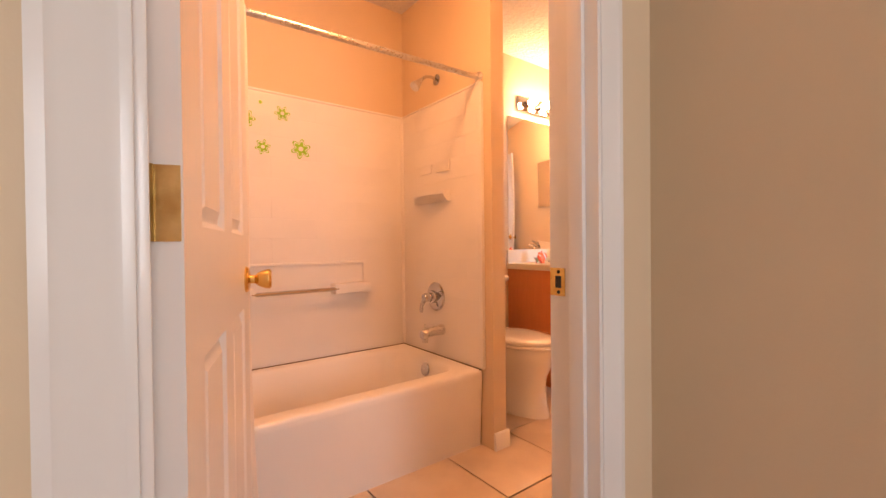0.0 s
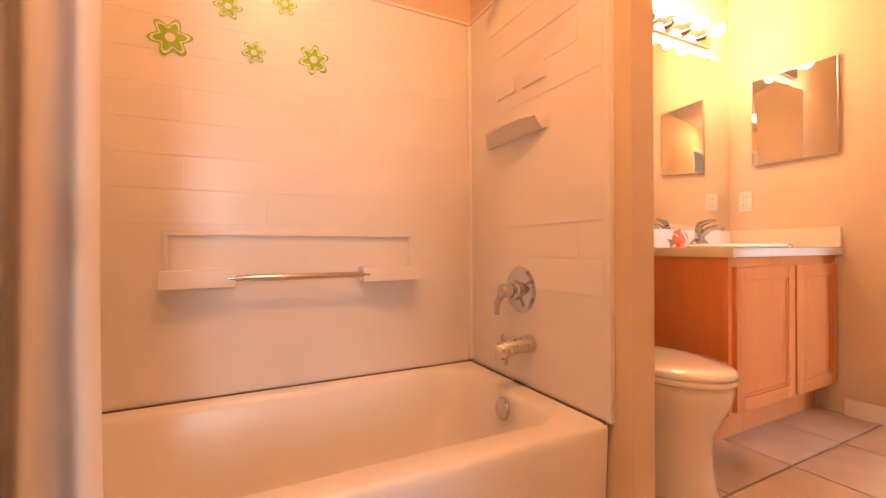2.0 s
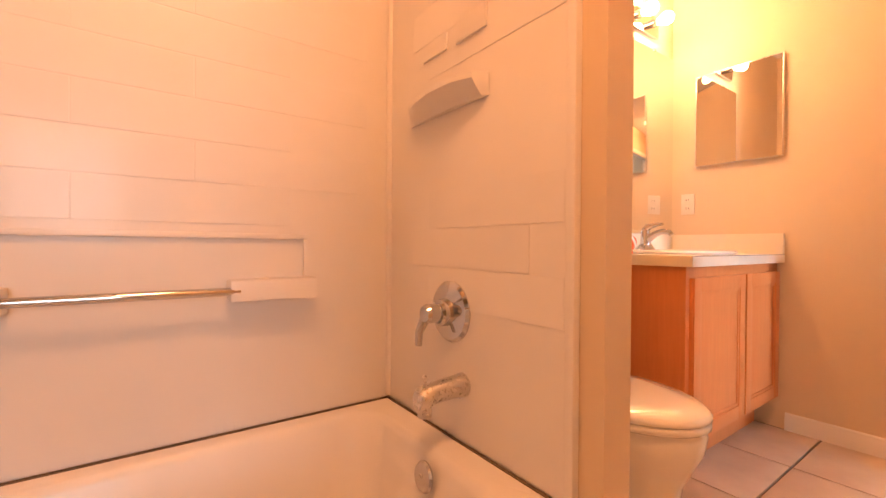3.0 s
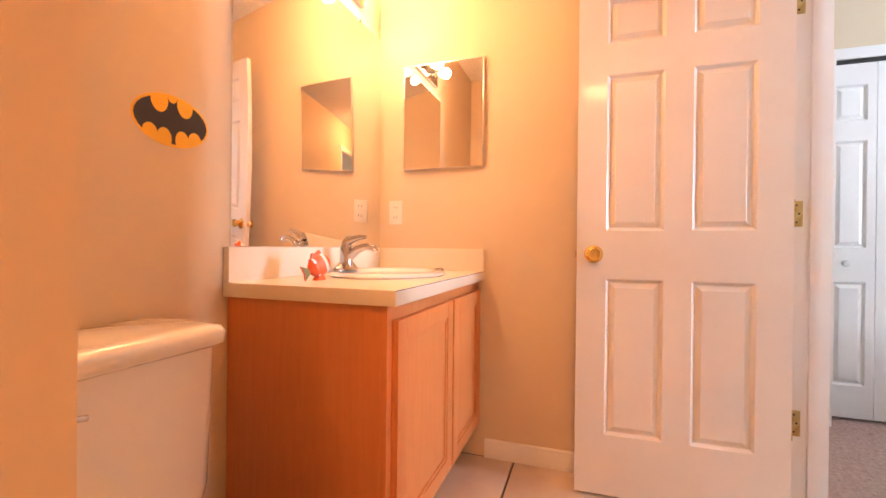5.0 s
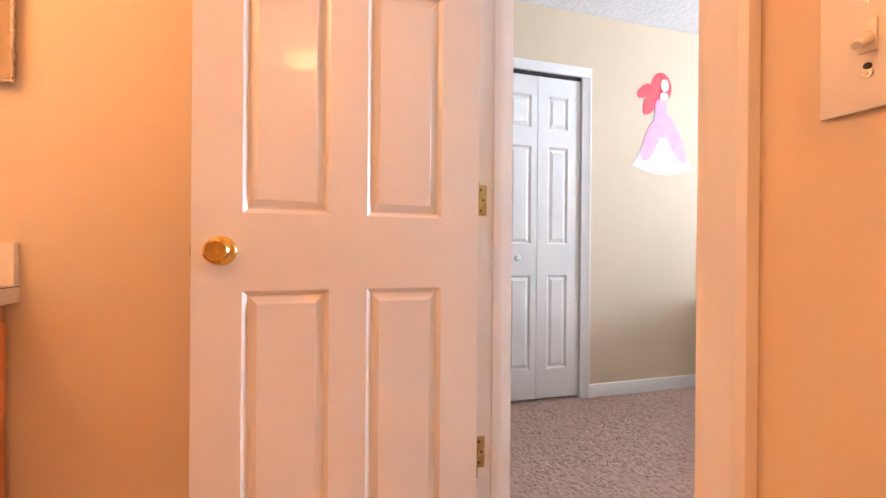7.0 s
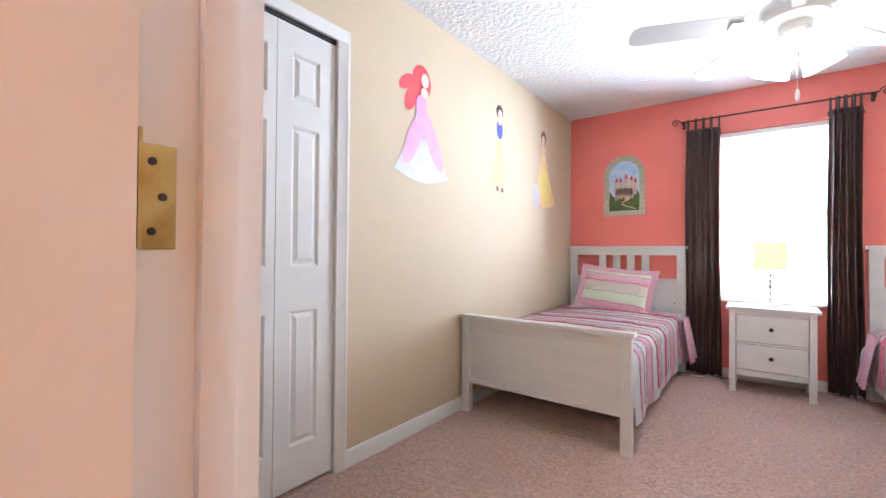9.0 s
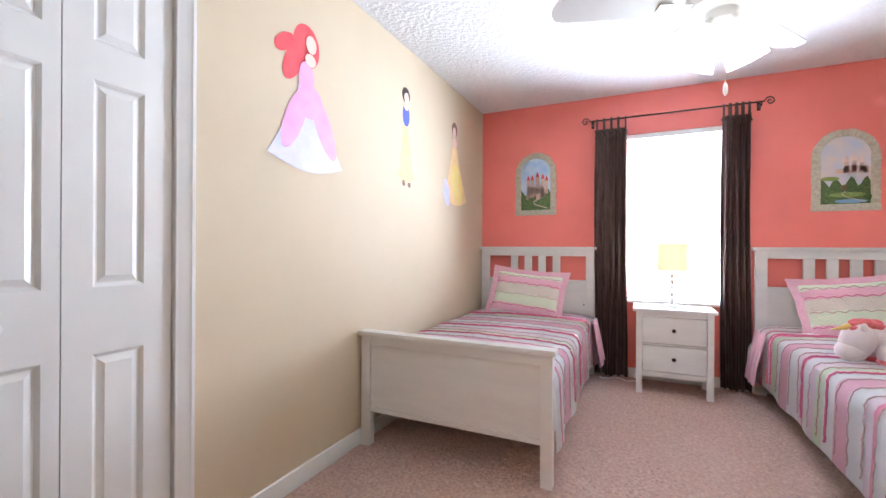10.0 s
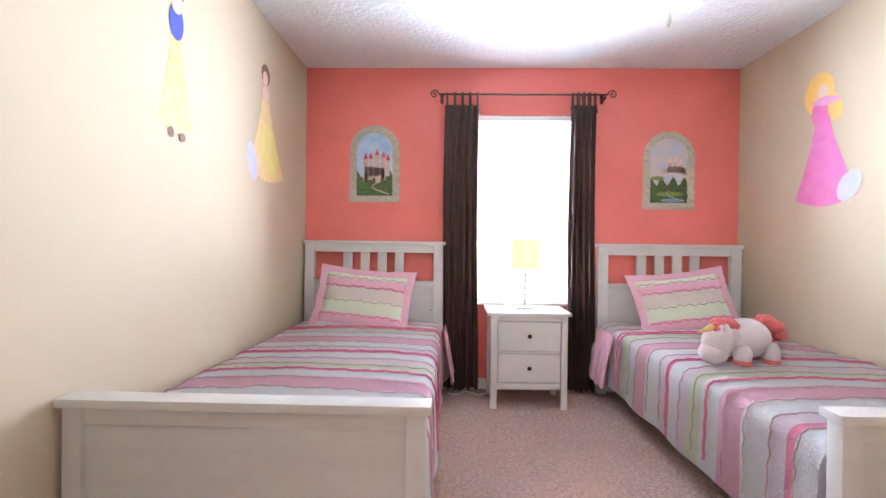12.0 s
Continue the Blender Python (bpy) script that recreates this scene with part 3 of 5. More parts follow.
def surround():
    t = thing("tub_surround", pose(0, 0, 0), "glossy white moulded tub surround with tile relief", "tub surround")
    bm = bmesh.new()
    box(bm, BX0 + 0.012, 2.754, TZ + 0.003, 1.909, Y_N - 0.001, 1.774, 0.003)
    back = part("back_panel", bm, ACRYL, t)
    side = part("side_panel", B(1.9115, 2.042, TZ + 0.003, 1.924, 2.754, 1.774, 0.003), ACRYL, t)
    part("side_panel", B(BX0 + 0.001, 2.042, TZ + 0.006, BX0 + 0.0115, 2.754, 1.774, 0.003), ACRYL, t)
    part("corner_cove", tube(bmesh.new(), [(1.913, 2.754, TZ + 0.01), (1.913, 2.754, 1.768)], 0.014, 12), ACRYL, t)
    part("front_flange", B(1.905, 2.024, TZ + 0.004, 1.9245, 2.044, 1.780, 0.004), ACRYL, t)
    part("top_bead", B(BX0 + 0.012, 2.748, 1.772, 1.911, 2.7645, 1.784, 0.004), ACRYL, t)
    part("top_bead", B(1.907, 2.042, 1.772, 1.9245, 2.747, 1.784, 0.004), ACRYL, t)
    part("caulk_line", B(BX0 + 0.02, 2.7455, TZ - 0.004, 1.905, 2.7535, TZ + 0.0025), CAULK, t, "dark line of worn caulk")
    part("caulk_line", B(1.903, 2.042, TZ - 0.004, 1.911, 2.745, TZ + 0.0025), CAULK, t, "dark line of worn caulk")
    # towel niche: raised frame and ledge with two brackets
    fr = part("niche_frame", B(0.834, 2.742, 0.889, 1.643, 2.7535, 0.903, 0.004), ACRYL, t)
    for x in (0.834, 1.630):
        part("niche_side", B(x, 2.744, 0.783, x + 0.013, 2.7535, 0.889, 0.004), ACRYL, t)
    for x0, x1 in ((0.828, 1.032), (1.432, 1.650)):
        part("ledge_bracket", B(x0, 2.680, 0.728, x1, 2.7535, 0.783, 0.010), ACRYL, t)
    part("towel_bar", cyl(bmesh.new(), (1.01, 2.690, 0.755), (1.455, 2.690, 0.755), 0.0105), CHROME, t, "chrome towel bar")
    # soap shelf with two upper niches, on the side panel
    bm = bmesh.new()
    prof = [(2.268, 0.004), (2.285, 0.040), (2.34, 0.062), (2.43, 0.066), (2.52, 0.052), (2.59, 0.030), (2.622, 0.004)]
    loft(bm, [[(1.9115 - d * k, y, z) for y, d in prof] for z, k in ((1.225, 0.25), (1.246, 0.75), (1.262, 1.0), (1.276, 1.0))] , True, True)
    part("soap_shelf", bm, ACRYL, t)
    for y0, y1, z0, z1 in ((2.434, 2.547, 1.392, 1.438), (2.276, 2.393, 1.388, 1.446)):
        part("shelf_niche", B(1.9035, y0, z0, 1.9115, y1, z1, 0.004), ACRYL, t)
    # moulded tiles: pieces share one mesh per size
    tw, th, g = 0.47, 0.1035, 0.0014
    me = mesh("relief_tile", B(g * 0.7, -0.0013, g, tw - g * 0.7, 0.0, th - g, 0.0009), ACRYL, 0)
    for r in range(8):
        z = 0.925 + r * (th + 0.001)
        for c in range(8):
            x = BX0 + 0.02 + c * tw - (0.0 if r % 2 else tw / 2)
            if x < BX0 + 0.012 or x + tw > 1.903:
                continue
            ob = new("relief_tile", me)
            ob.parent, ob.location = back, (x, 2.7541, z)
    for r in range(13):
        z = TZ + 0.02 + r * (th + 0.001)
        for c in range(2):
            y = 2.05 + c * tw + (0.0 if r % 2 else 0.09)
            if y + tw > 2.745 or (0.98 < z < 1.32 and y + tw > 2.15) or z < 0.62:
                continue
            ob = new("relief_tile", me)
            ob.parent, ob.location, ob.rotation_euler = side, (1.9114, y + tw, z), (0, 0, radians(-90))


bathtub()
surround()


def flower(x, z, r, turn):
    t = thing("flower_decal", pose(x, 2.7503, z, 90, 0, 0) @ pose(0, 0, 0, 0, 0, turn), "green and white vinyl flower sticker on the surround", "wall decal", "flower decals")
    def petals(rr, k, dy):
        return [((rr * (0.80 + k * math.cos(6 * a))) * math.cos(a), (rr * (0.80 + k * math.cos(6 * a))) * math.sin(a)) for a in (2 * math.pi * i / 72 for i in range(72))]
    part("outline", prism(bmesh.new(), petals(r, 0.20, 0), pose(0, 0, 0), 0.0008), GREEN, t)
    part("white_ring", prism(bmesh.new(), petals(r * 0.86, 0.20, 0), pose(0, 0, 0.0008), 0.0006), WHITEV, t)
    part("petals", prism(bmesh.new(), petals(r * 0.72, 0.22, 0), pose(0, 0, 0.0014), 0.0006), GREEN, t)
    part("centre", prism(bmesh.new(), oval(0, 0, r * 0.22, r * 0.22), pose(0, 0, 0.002), 0.0006), WHITEV, t)


for x, z, r, a in ((0.856, 1.491, 0.056, 10), (0.917, 1.711, 0.040, 25), (1.013, 1.626, 0.040, 0), (1.088, 1.493, 0.036, 15), (1.186, 1.677, 0.037, 5), (1.279, 1.506, 0.050, 20)):
    flower(x, z, r * 1.1, a)
for x, z, r in ((0.83, 1.635, 0.013), (1.08, 1.716, 0.009)):
    d = thing("dot_decal", pose(x, 2.7503, z, 90), "small green vinyl dot on the surround", "wall decal", "dot decals")
    part("dot", prism(bmesh.new(), oval(0, 0, r, r), pose(0, 0, 0), 0.0008), GREEN, d)


def tub_fittings():
    v = thing("shower_valve", pose(1.9114, 2.412, 0.702, 0, -90, 0), "chrome shower valve with round plate and lever", "shower valve")
    part("plate", lathe(bmesh.new(), [(0.080, 0.0), (0.080, 0.004), (0.072, 0.011), (0.045, 0.016), (0.036, 0.018), (0.034, 0.040), (0.028, 0.045)], n=48), CHROME, v)
    part("hub", lathe(bmesh.new(), [(0.024, 0.040), (0.025, 0.075), (0.020, 0.085), (0.004, 0.088)]), CHROME, v)
    part("lever", tube(bmesh.new(), [(0.0, 0, 0.066), (-0.02, 0.014, 0.075), (-0.05, 0.030, 0.080), (-0.085, 0.034, 0.078)], [0.014, 0.013, 0.011, 0.009]), CHROME, v)
    s = thing("tub_spout", pose(1.9114, 2.360, 0.525), "brushed chrome tub spout with diverter knob", "tub spout")
    part("spout", loft(bmesh.new(), [[(-x, r * math.cos(a), z + k * r * math.sin(a)) for a in (2 * math.pi * i / 20 for i in range(20))] for x, r, z, k in ((0.0, 0.030, 0, 1), (0.012, 0.030, 0, 1), (0.03, 0.027, 0, 1), (0.09, 0.026, -0.003, 1), (0.125, 0.025, -0.010, 1.15), (0.135, 0.020, -0.014, 1.2))], True, True), STEEL, s)
    part("outlet", cyl(bmesh.new(), (-0.115, 0, -0.055), (-0.115, 0, -0.020), 0.017), STEEL, s)
    k = part("diverter", cyl(bmesh.new(), (-0.115, 0, 0.012), (-0.115, 0, 0.034), 0.004, n=10), STEEL, s)
    part("diverter_cap", ball(bmesh.new(), (-0.115, 0, 0.036), 0.007, n=12), STEEL, k)
    h = thing("wall_shower", pose(1.9248, 2.405, 1.908), "chrome shower head on a bent arm", "shower head")
    part("flange", lathe(bmesh.new(), [(0.030, 0), (0.029, 0.004), (0.016, 0.010), (0.012, 0.011)], pose(0, 0, 0, 0, -90, 0)), CHROME, h)
    part("arm", tube(bmesh.new(), [(0, 0, 0), (-0.04, 0, 0.008), (-0.075, 0, 0.0), (-0.105, 0, -0.025)], 0.0085, 12), CHROME, h)
    m = Matrix.Translation((-0.10, 0, -0.02)) @ Vector((-0.7, 0, -0.72)).to_track_quat("Z", "Y").to_matrix().to_4x4()
    part("head", lathe(bmesh.new(), [(0.010, 0), (0.014, 0.012), (0.014, 0.022), (0.024, 0.05), (0.028, 0.066), (0.027, 0.072), (0.004, 0.073)], m), STEEL, h)
    r = thing("shower_rod", pose(0, 2.054, 1.808), "brushed steel shower curtain rod", "shower rod")
    part("rod", cyl(bmesh.new(), (BX0 + 0.002, 0, -0.03), (1.9245, 0, 0), 0.0125), STEEL, r)
    for x, s in ((BX0 + 0.0005, 1), (1.9245, -1)):
        part("flange", lathe(bmesh.new(), [(0.028, 0), (0.028, 0.006), (0.020, 0.018), (0.0135, 0.026)], pose(x, 0, 0, 0, 90 * s, 0)), STEEL, r)


tub_fittings()


def curtain_sheet(bm, x0, x1, y, z0, z1, folds, amp, flare=0.0, taper=0.0, rows=26, per=10, thick=0.0025, seed=1):
    rnd = random.Random(seed)
    n = folds * per
    ph = [rnd.uniform(-0.5, 0.5) for _ in range(folds + 2)]
    am = [rnd.uniform(0.65, 1.2) for _ in range(folds + 2)]
    rowsv = []
    for j in range(rows + 1):
        f = j / rows
        z = z1 + (z0 - z1) * f
        row = []
        for i in range(n + 1):
            u = i / n
            k = u * folds
            a = am[int(k)] * (1 - k % 1) + am[int(k) + 1] * (k % 1)
            xx = x0 + (x1 - x0) * (u + (u - 0.5) * flare * f) + 0.008 * math.sin(5 * f + ph[int(k)] * 4)
            yy = y + amp * a * (0.55 + 0.45 * f) * math.sin(2 * math.pi * k + 0.5 * ph[int(k)] + 0.6 * math.sin(3 * f + k))
            row.append((xx, yy, z + 0.006 * math.sin(9 * u) * f))
        rowsv.append(row)
    for off in (0, thick):
        vs = [[bm.verts.new((p[0], p[1] + off, p[2])) for p in r] for r in rowsv]
        for a, b in zip(vs, vs[1:]):
            for i in range(n):
                bm.faces.new((a[i], a[i + 1], b[i + 1], b[i]))
    return bm


lc = thing("shower_curtain", pose(0, 0, 0), "white shower curtain bunched at the end of its rod", "shower curtain")
part("cloth", curtain_sheet(bmesh.new(), BX0 + 0.03, 0.845, 1.985, 0.10, 1.775, 7, 0.022, flare=0.12), LINER, lc, smooth=60)
for i in range(7):
    part("ring", tube(bmesh.new(), [(BX0 + 0.06 + i * 0.055, 2.054 + 0.022 * math.cos(a), 1.778 + 0.024 * math.sin(a)) for a in (2 * math.pi * k / 16 for k in range(17))], 0.002, 6), CHROME, lc)


def toilet(x, yb):
    t = thing("toilet", pose(x, yb, 0), "white two-piece toilet with closed lid", "toilet")
    t.scale.z = 1.05
    # local: y negative towards the front
    def egg(w, y0, y1, z, n=36):
        cy, ry = (y0 + y1) / 2, (y1 - y0) / 2
        return [(w * math.cos(a) * (1 + 0.10 * math.sin(a)), cy + ry * math.sin(a), z) for a in (2 * math.pi * i / n for i in range(n))]
    part("bowl", loft(bmesh.new(), [egg(0.124, -0.700, -0.20, 0.0), egg(0.124, -0.700, -0.20, 0.02), egg(0.114, -0.685, -0.20, 0.06), egg(0.110, -0.675, -0.19, 0.16), egg(0.122, -0.685, -0.17, 0.22), egg(0.150, -0.71, -0.13, 0.27), egg(0.174, -0.735, -0.10, 0.32), egg(0.181, -0.742, -0.09, 0.365), egg(0.176, -0.738, -0.09, 0.378)], True), PORC, t, smooth=60)
    part("seat", loft(bmesh.new(), [egg(0.176, -0.740, -0.25, 0.378), egg(0.184, -0.748, -0.245, 0.384), egg(0.185, -0.749, -0.245, 0.394), egg(0.180, -0.744, -0.25, 0.400)], True), PORC, t, smooth=60)
    part("lid", loft(bmesh.new(), [egg(0.180, -0.744, -0.25, 0.401), egg(0.186, -0.750, -0.245, 0.406), egg(0.186, -0.750, -0.245, 0.414), egg(0.176, -0.738, -0.255, 0.423), egg(0.12, -0.66, -0.30, 0.430), egg(0.05, -0.55, -0.40, 0.432)], True), PORC, t, smooth=60)
    for s in (-0.07, 0.07):
        part("seat_hinge", B(s - 0.025, -0.262, 0.385, s + 0.025, -0.225, 0.418, 0.006), PORC, t)
    part("tank", loft(bmesh.new(), [ring(-0.178, -0.195, 0.178, -0.012, 0.035, 0.37), ring(-0.186, -0.205, 0.186, -0.010, 0.035, 0.42), ring(-0.192, -0.212, 0.192, -0.008, 0.035, 0.700)], True), PORC, t, smooth=50)
    part("tank_lid", loft(bmesh.new(), [ring(-0.196, -0.218, 0.196, -0.004, 0.03, 0.700), ring(-0.204, -0.228, 0.204, -0.002, 0.03, 0.708), ring(-0.206, -0.230, 0.206, -0.002, 0.03, 0.728), ring(-0.197, -0.222, 0.197, -0.006, 0.03, 0.741), ring(-0.176, -0.20, 0.176, -0.02, 0.03, 0.744)], True), PORC, t, smooth=50)
    part("bowl_bridge", B(-0.12, -0.25, 0.30, 0.12, -0.03, 0.372, 0.02), PORC, t)
    lv = part("flush_lever", cyl(bmesh.new(), (-0.140, -0.209, 0.655), (-0.140, -0.226, 0.655), 0.013, n=14), CHROME, t)
    part("lever_arm", tube(bmesh.new(), [(-0.140, -0.224, 0.655), (-0.11, -0.228, 0.652), (-0.075, -0.226, 0.645)], 0.005, 8), CHROME, lv)
    for s in (-0.095, 0.095):
        part("bolt_cap", ball(bmesh.new(), (s, -0.40, 0.012), 0.013, n=12), PORC, t)


toilet(2.418, Y_N - 0.015)

# vanity
VX0, VX1, VY0, VZ = 2.845, X_BE - 0.002, 2.254, 0.803


def vanity():
    t = thing("vanity_cabinet", pose(0, 0, 0), "orange oak vanity cabinet with two panel doors", "cabinet")
    bm = bmesh.new()
    box(bm, VX0, VY0 + 0.018, 0.145, VX1, Y_N - 0.002, VZ)
    part("body", bm, OAK, t)
    part("toe_kick", B(VX0 + 0.004, VY0 + 0.085, 0.0, VX1 - 0.004, VY0 + 0.10, 0.1445), OAK, t)
    part("side_foot", B(VX0, VY0 + 0.085, 0.0, VX0 + 0.016, Y_N - 0.016, 0.1445), OAK, t)
    part("face_frame", B(VX0 - 0.001, VY0, 0.145, VX1, VY0 + 0.0175, VZ, 0.001), OAK, t)
    for x0, x1 in ((VX0 + 0.025, 3.335), (3.352, VX1 - 0.025)):
        d = part("door", B(x0, VY0 - 0.012, 0.160, x1, VY0 - 0.0005, 0.762, 0.003), OAK, t)
        part("stile", B(x0, VY0 - 0.019, 0.160, x0 + 0.055, VY0 - 0.0125, 0.762, 0.003), OAK, d)
        part("stile", B(x1 - 0.055, VY0 - 0.019, 0.160, x1, VY0 - 0.0125, 0.762, 0.003), OAK, d)
        part("rail", B(x0 + 0.0555, VY0 - 0.0188, 0.160, x1 - 0.0555, VY0 - 0.0125, 0.215, 0.003), OAK, d)
        part("rail", B(x0 + 0.0555, VY0 - 0.0188, 0.707, x1 - 0.0555, VY0 - 0.0125, 0.762, 0.003), OAK, d)
        bm = bmesh.new()
        a0, a1, c0, c1 = x0 + 0.056, x1 - 0.056, 0.2155, 0.7065
        for q in ((a0, c0, a0 + 0.012, c1), (a1 - 0.012, c0, a1, c1), (a0 + 0.0125, c0, a1 - 0.0125, c0 + 0.012), (a0 + 0.0125, c1 - 0.012, a1 - 0.0125, c1)):
            box(bm, q[0], VY0 - 0.0158, q[1], q[2], VY0 - 0.0122, q[3], 0.0012)
        part("moulding", bm, OAK, d)
    c = thing("bathroom_countertop", pose(0, 0, 0), "cream laminate vanity top with backsplash", "countertop")
    part("top", B(VX0 - 0.018, VY0 - 0.030, VZ + 0.0005, X_BE - 0.001, Y_N - 0.001, 0.8438, 0.003), LAMIN, c)
    part("backsplash", B(VX0 - 0.016, Y_N - 0.021, 0.8443, X_BE - 0.021, Y_N - 0.001, 0.945, 0.002), LAMIN, c)
    part("side_splash", B(X_BE - 0.0205, VY0 - 0.028, 0.8443, X_BE - 0.001, Y_N - 0.001, 0.945, 0.002), LAMIN, c)
    part("edge_line", B(VX0 - 0.0185, VY0 - 0.0305, 0.8413, X_BE - 0.002, VY0 - 0.0292, 0.8430), DARK, c, "thin dark seam along the laminate edge")
    s = thing("sink", pose(3.335, 2.49, 0.8443), "white oval drop-in bathroom sink", "sink")
    def ell(a, b, z, n=40):
        return [(a * math.cos(q), b * math.sin(q), z) for q in (2 * math.pi * i / n for i in range(n))]
    part("basin", loft(bmesh.new(), [ell(0.245, 0.205, 0.0), ell(0.250, 0.210, 0.006), ell(0.245, 0.205, 0.014), ell(0.222, 0.182, 0.018), ell(0.205, 0.165, 0.012), ell(0.195, 0.155, 0.004), ell(0.15, 0.115, -0.03 + 0.032), ell(0.05, 0.04, 0.001)], True), PORC, s, smooth=60)
    part("drain", lathe(bmesh.new(), [(0.022, 0.002), (0.021, 0.004), (0.005, 0.0045)]), CHROME, s)
    f = thing("faucet", pose(3.30, 2.655, 0.860), "chrome single-lever bathroom faucet", "faucet")
    part("base_plate", loft(bmesh.new(), [ell(0.078, 0.030, 0.0), ell(0.078, 0.030, 0.006), ell(0.066, 0.024, 0.014), ell(0.04, 0.022, 0.03)], True), CHROME, f, smooth=60)
    part("body", lathe(bmesh.new(), [(0.027, 0.010), (0.024, 0.05), (0.023, 0.08), (0.020, 0.095)]), CHROME, f)
    part("spout", tube(bmesh.new(), [(0, -0.005, 0.045), (0, -0.05, 0.080), (0, -0.085, 0.090), (0, -0.118, 0.086), (0, -0.126, 0.072)], [0.018, 0.016, 0.0135, 0.012, 0.011], 14), CHROME, f)
    part("lever", tube(bmesh.new(), [(0, 0.0, 0.095), (0, -0.01, 0.112), (0, -0.055, 0.124), (0, -0.085, 0.126)], [0.021, 0.018, 0.010, 0.007], 12), CHROME, f)


vanity()

# assumed fixture, never in view: added to brighten the tub and lower bathroom
cd = thing("assumed_ceiling_light", pose(1.25, 1.60, H), "unseen dome light, assumed on the bathroom ceiling to brighten the tub end", "light fixture")
part("base_ring", lathe(bmesh.new(), [(0.15, -0.0005), (0.15, -0.018), (0.14, -0.022)]), CHROME, cd)
part("dome", lathe(bmesh.new(), [(0.139, -0.0205), (0.130, -0.05), (0.10, -0.075), (0.05, -0.09), (0.004, -0.093)]), FILL_DOME, cd, "glowing opal dome of the added, unseen light")

# ornament, a little striped resin fish
def fish():
    bm = bmesh.new()
    T = Matrix.Rotation(radians(-20), 4, "Z") @ Matrix.Rotation(radians(-25), 4, "Y")
    def add(mi, fn):
        k = len(bm.faces)
        fn()
        bm.faces.ensure_lookup_table()
        for f in bm.faces[k:]:
            f.material_index = mi
    add(0, lambda: ball(bm, T @ Vector((0, 0, 0.0)), 0.036, (1.15, 0.55, 0.95), 22, T))
    for x, w in ((0.016, 0.0050), (-0.018, 0.0045)):
        rr = 0.036 * math.sqrt(1 - (x / 0.0414) ** 2)
        add(1, lambda: bmesh.ops.create_cone(bm, cap_ends=True, segments=24, radius1=1, radius2=1, depth=1, matrix=T @ Matrix.Translation((x, 0, 0)) @ Matrix.Rotation(radians(90), 4, "Y") @ Matrix.Diagonal((rr * 0.98, rr * 0.60, w * 2, 1))))
    add(2, lambda: prism(bm, [(-0.034, 0.004), (-0.062, 0.026), (-0.058, 0.0), (-0.064, -0.022), (-0.034, -0.006)], T @ pose(0, 0.004, 0, 90), 0.008))
    add(2, lambda: prism(bm, [(-0.024, 0.026), (-0.010, 0.046), (0.004, 0.040), (0.018, 0.044), (0.020, 0.028)], T @ pose(0, 0.004, 0, 90), 0.008))
    add(0, lambda: prism(bm, [(-0.004, -0.028), (-0.022, -0.046), (0.022, -0.046), (0.012, -0.028)], pose(0, 0.009, 0, 90), 0.018))
    ob = new("fish_ornament", mesh("fish_ornament", bm, [ORANGE, WHITEV, OLIVE]))
    ob.location = (3.015, 2.575, 0.8443 + 0.046)
    tagged(ob, "small orange and white fish ornament on the vanity top", "ornament")


fish()
cb = thing("black_cord", pose(0, 0, 0), "short black cord lying on the vanity top", "cord")
part("cord", tube(bmesh.new(), [(3.50 + 0.022 * i, 2.385 + 0.012 * math.sin(i * 0.9), 0.8473 + 0.012 * math.sin(i * 0.4)) for i in range(9)], 0.0022, 6), WIRE, cb)

wm = thing("vanity_mirror", pose(0, 0, 0), "large frameless wall mirror above the vanity", "mirror")
part("glass", B(VX0 + 0.004, Y_N - 0.008, 0.9465, X_BE - 0.003, Y_N - 0.0005, 1.965, 0.001), MIRROR, wm)
for x in (3.05, 3.55):
    part("clip", B(x, Y_N - 0.011, 1.958, x + 0.02, Y_N - 0.0002, 1.972, 0.002), CHROME, wm)
mc = thing("medicine_cabinet", pose(0, 0, 0), "mirrored medicine cabinet with thin steel frame", "medicine cabinet")
M0, M1, MZ0, MZ1, MX = 2.231, 2.630, 1.319, 1.820, X_BE - 0.018
part("box", B(MX + 0.0065, M0 + 0.004, MZ0 + 0.004, X_BE - 0.0005, M1 - 0.004, MZ1 - 0.004), STEEL, mc)
part("mirror_door", B(MX + 0.001, M0 + 0.006, MZ0 + 0.006, MX + 0.006, M1 - 0.006, MZ1 - 0.006), MIRROR, mc)
for q in ((M0, MZ0, M1, MZ0 + 0.006), (M0, MZ1 - 0.006, M1, MZ1), (M0, MZ0 + 0.0065, M0 + 0.006, MZ1 - 0.0065), (M1 - 0.006, MZ0 + 0.0065, M1, MZ1 - 0.0065)):
    part("frame_strip", B(MX, q[0], q[1], MX + 0.0075, q[2], q[3], 0.001), STEEL, mc)

lb = thing("vanity_light", pose(0, 0, 0), "chrome bar light with four lit globe bulbs", "light fixture")
part("bar", B(2.955, Y_N - 0.022, 2.025, 3.575, Y_N - 0.0005, 2.135, 0.004), CHROME, lb)
for i in range(4):
    x = 3.035 + i * 0.153
    part("socket", cyl(bmesh.new(), (x, Y_N - 0.022, 2.08), (x, Y_N - 0.062, 2.08), 0.021), CHROME, lb)
    part("bulb", lathe(bmesh.new(), [(0.012, 0.0), (0.015, 0.010), (0.025, 0.022), (0.032, 0.040), (0.032, 0.054), (0.026, 0.070), (0.013, 0.079), (0.002, 0.081)], pose(x, Y_N - 0.058, 2.08, 90)), BULB, lb, "lit round globe bulb")


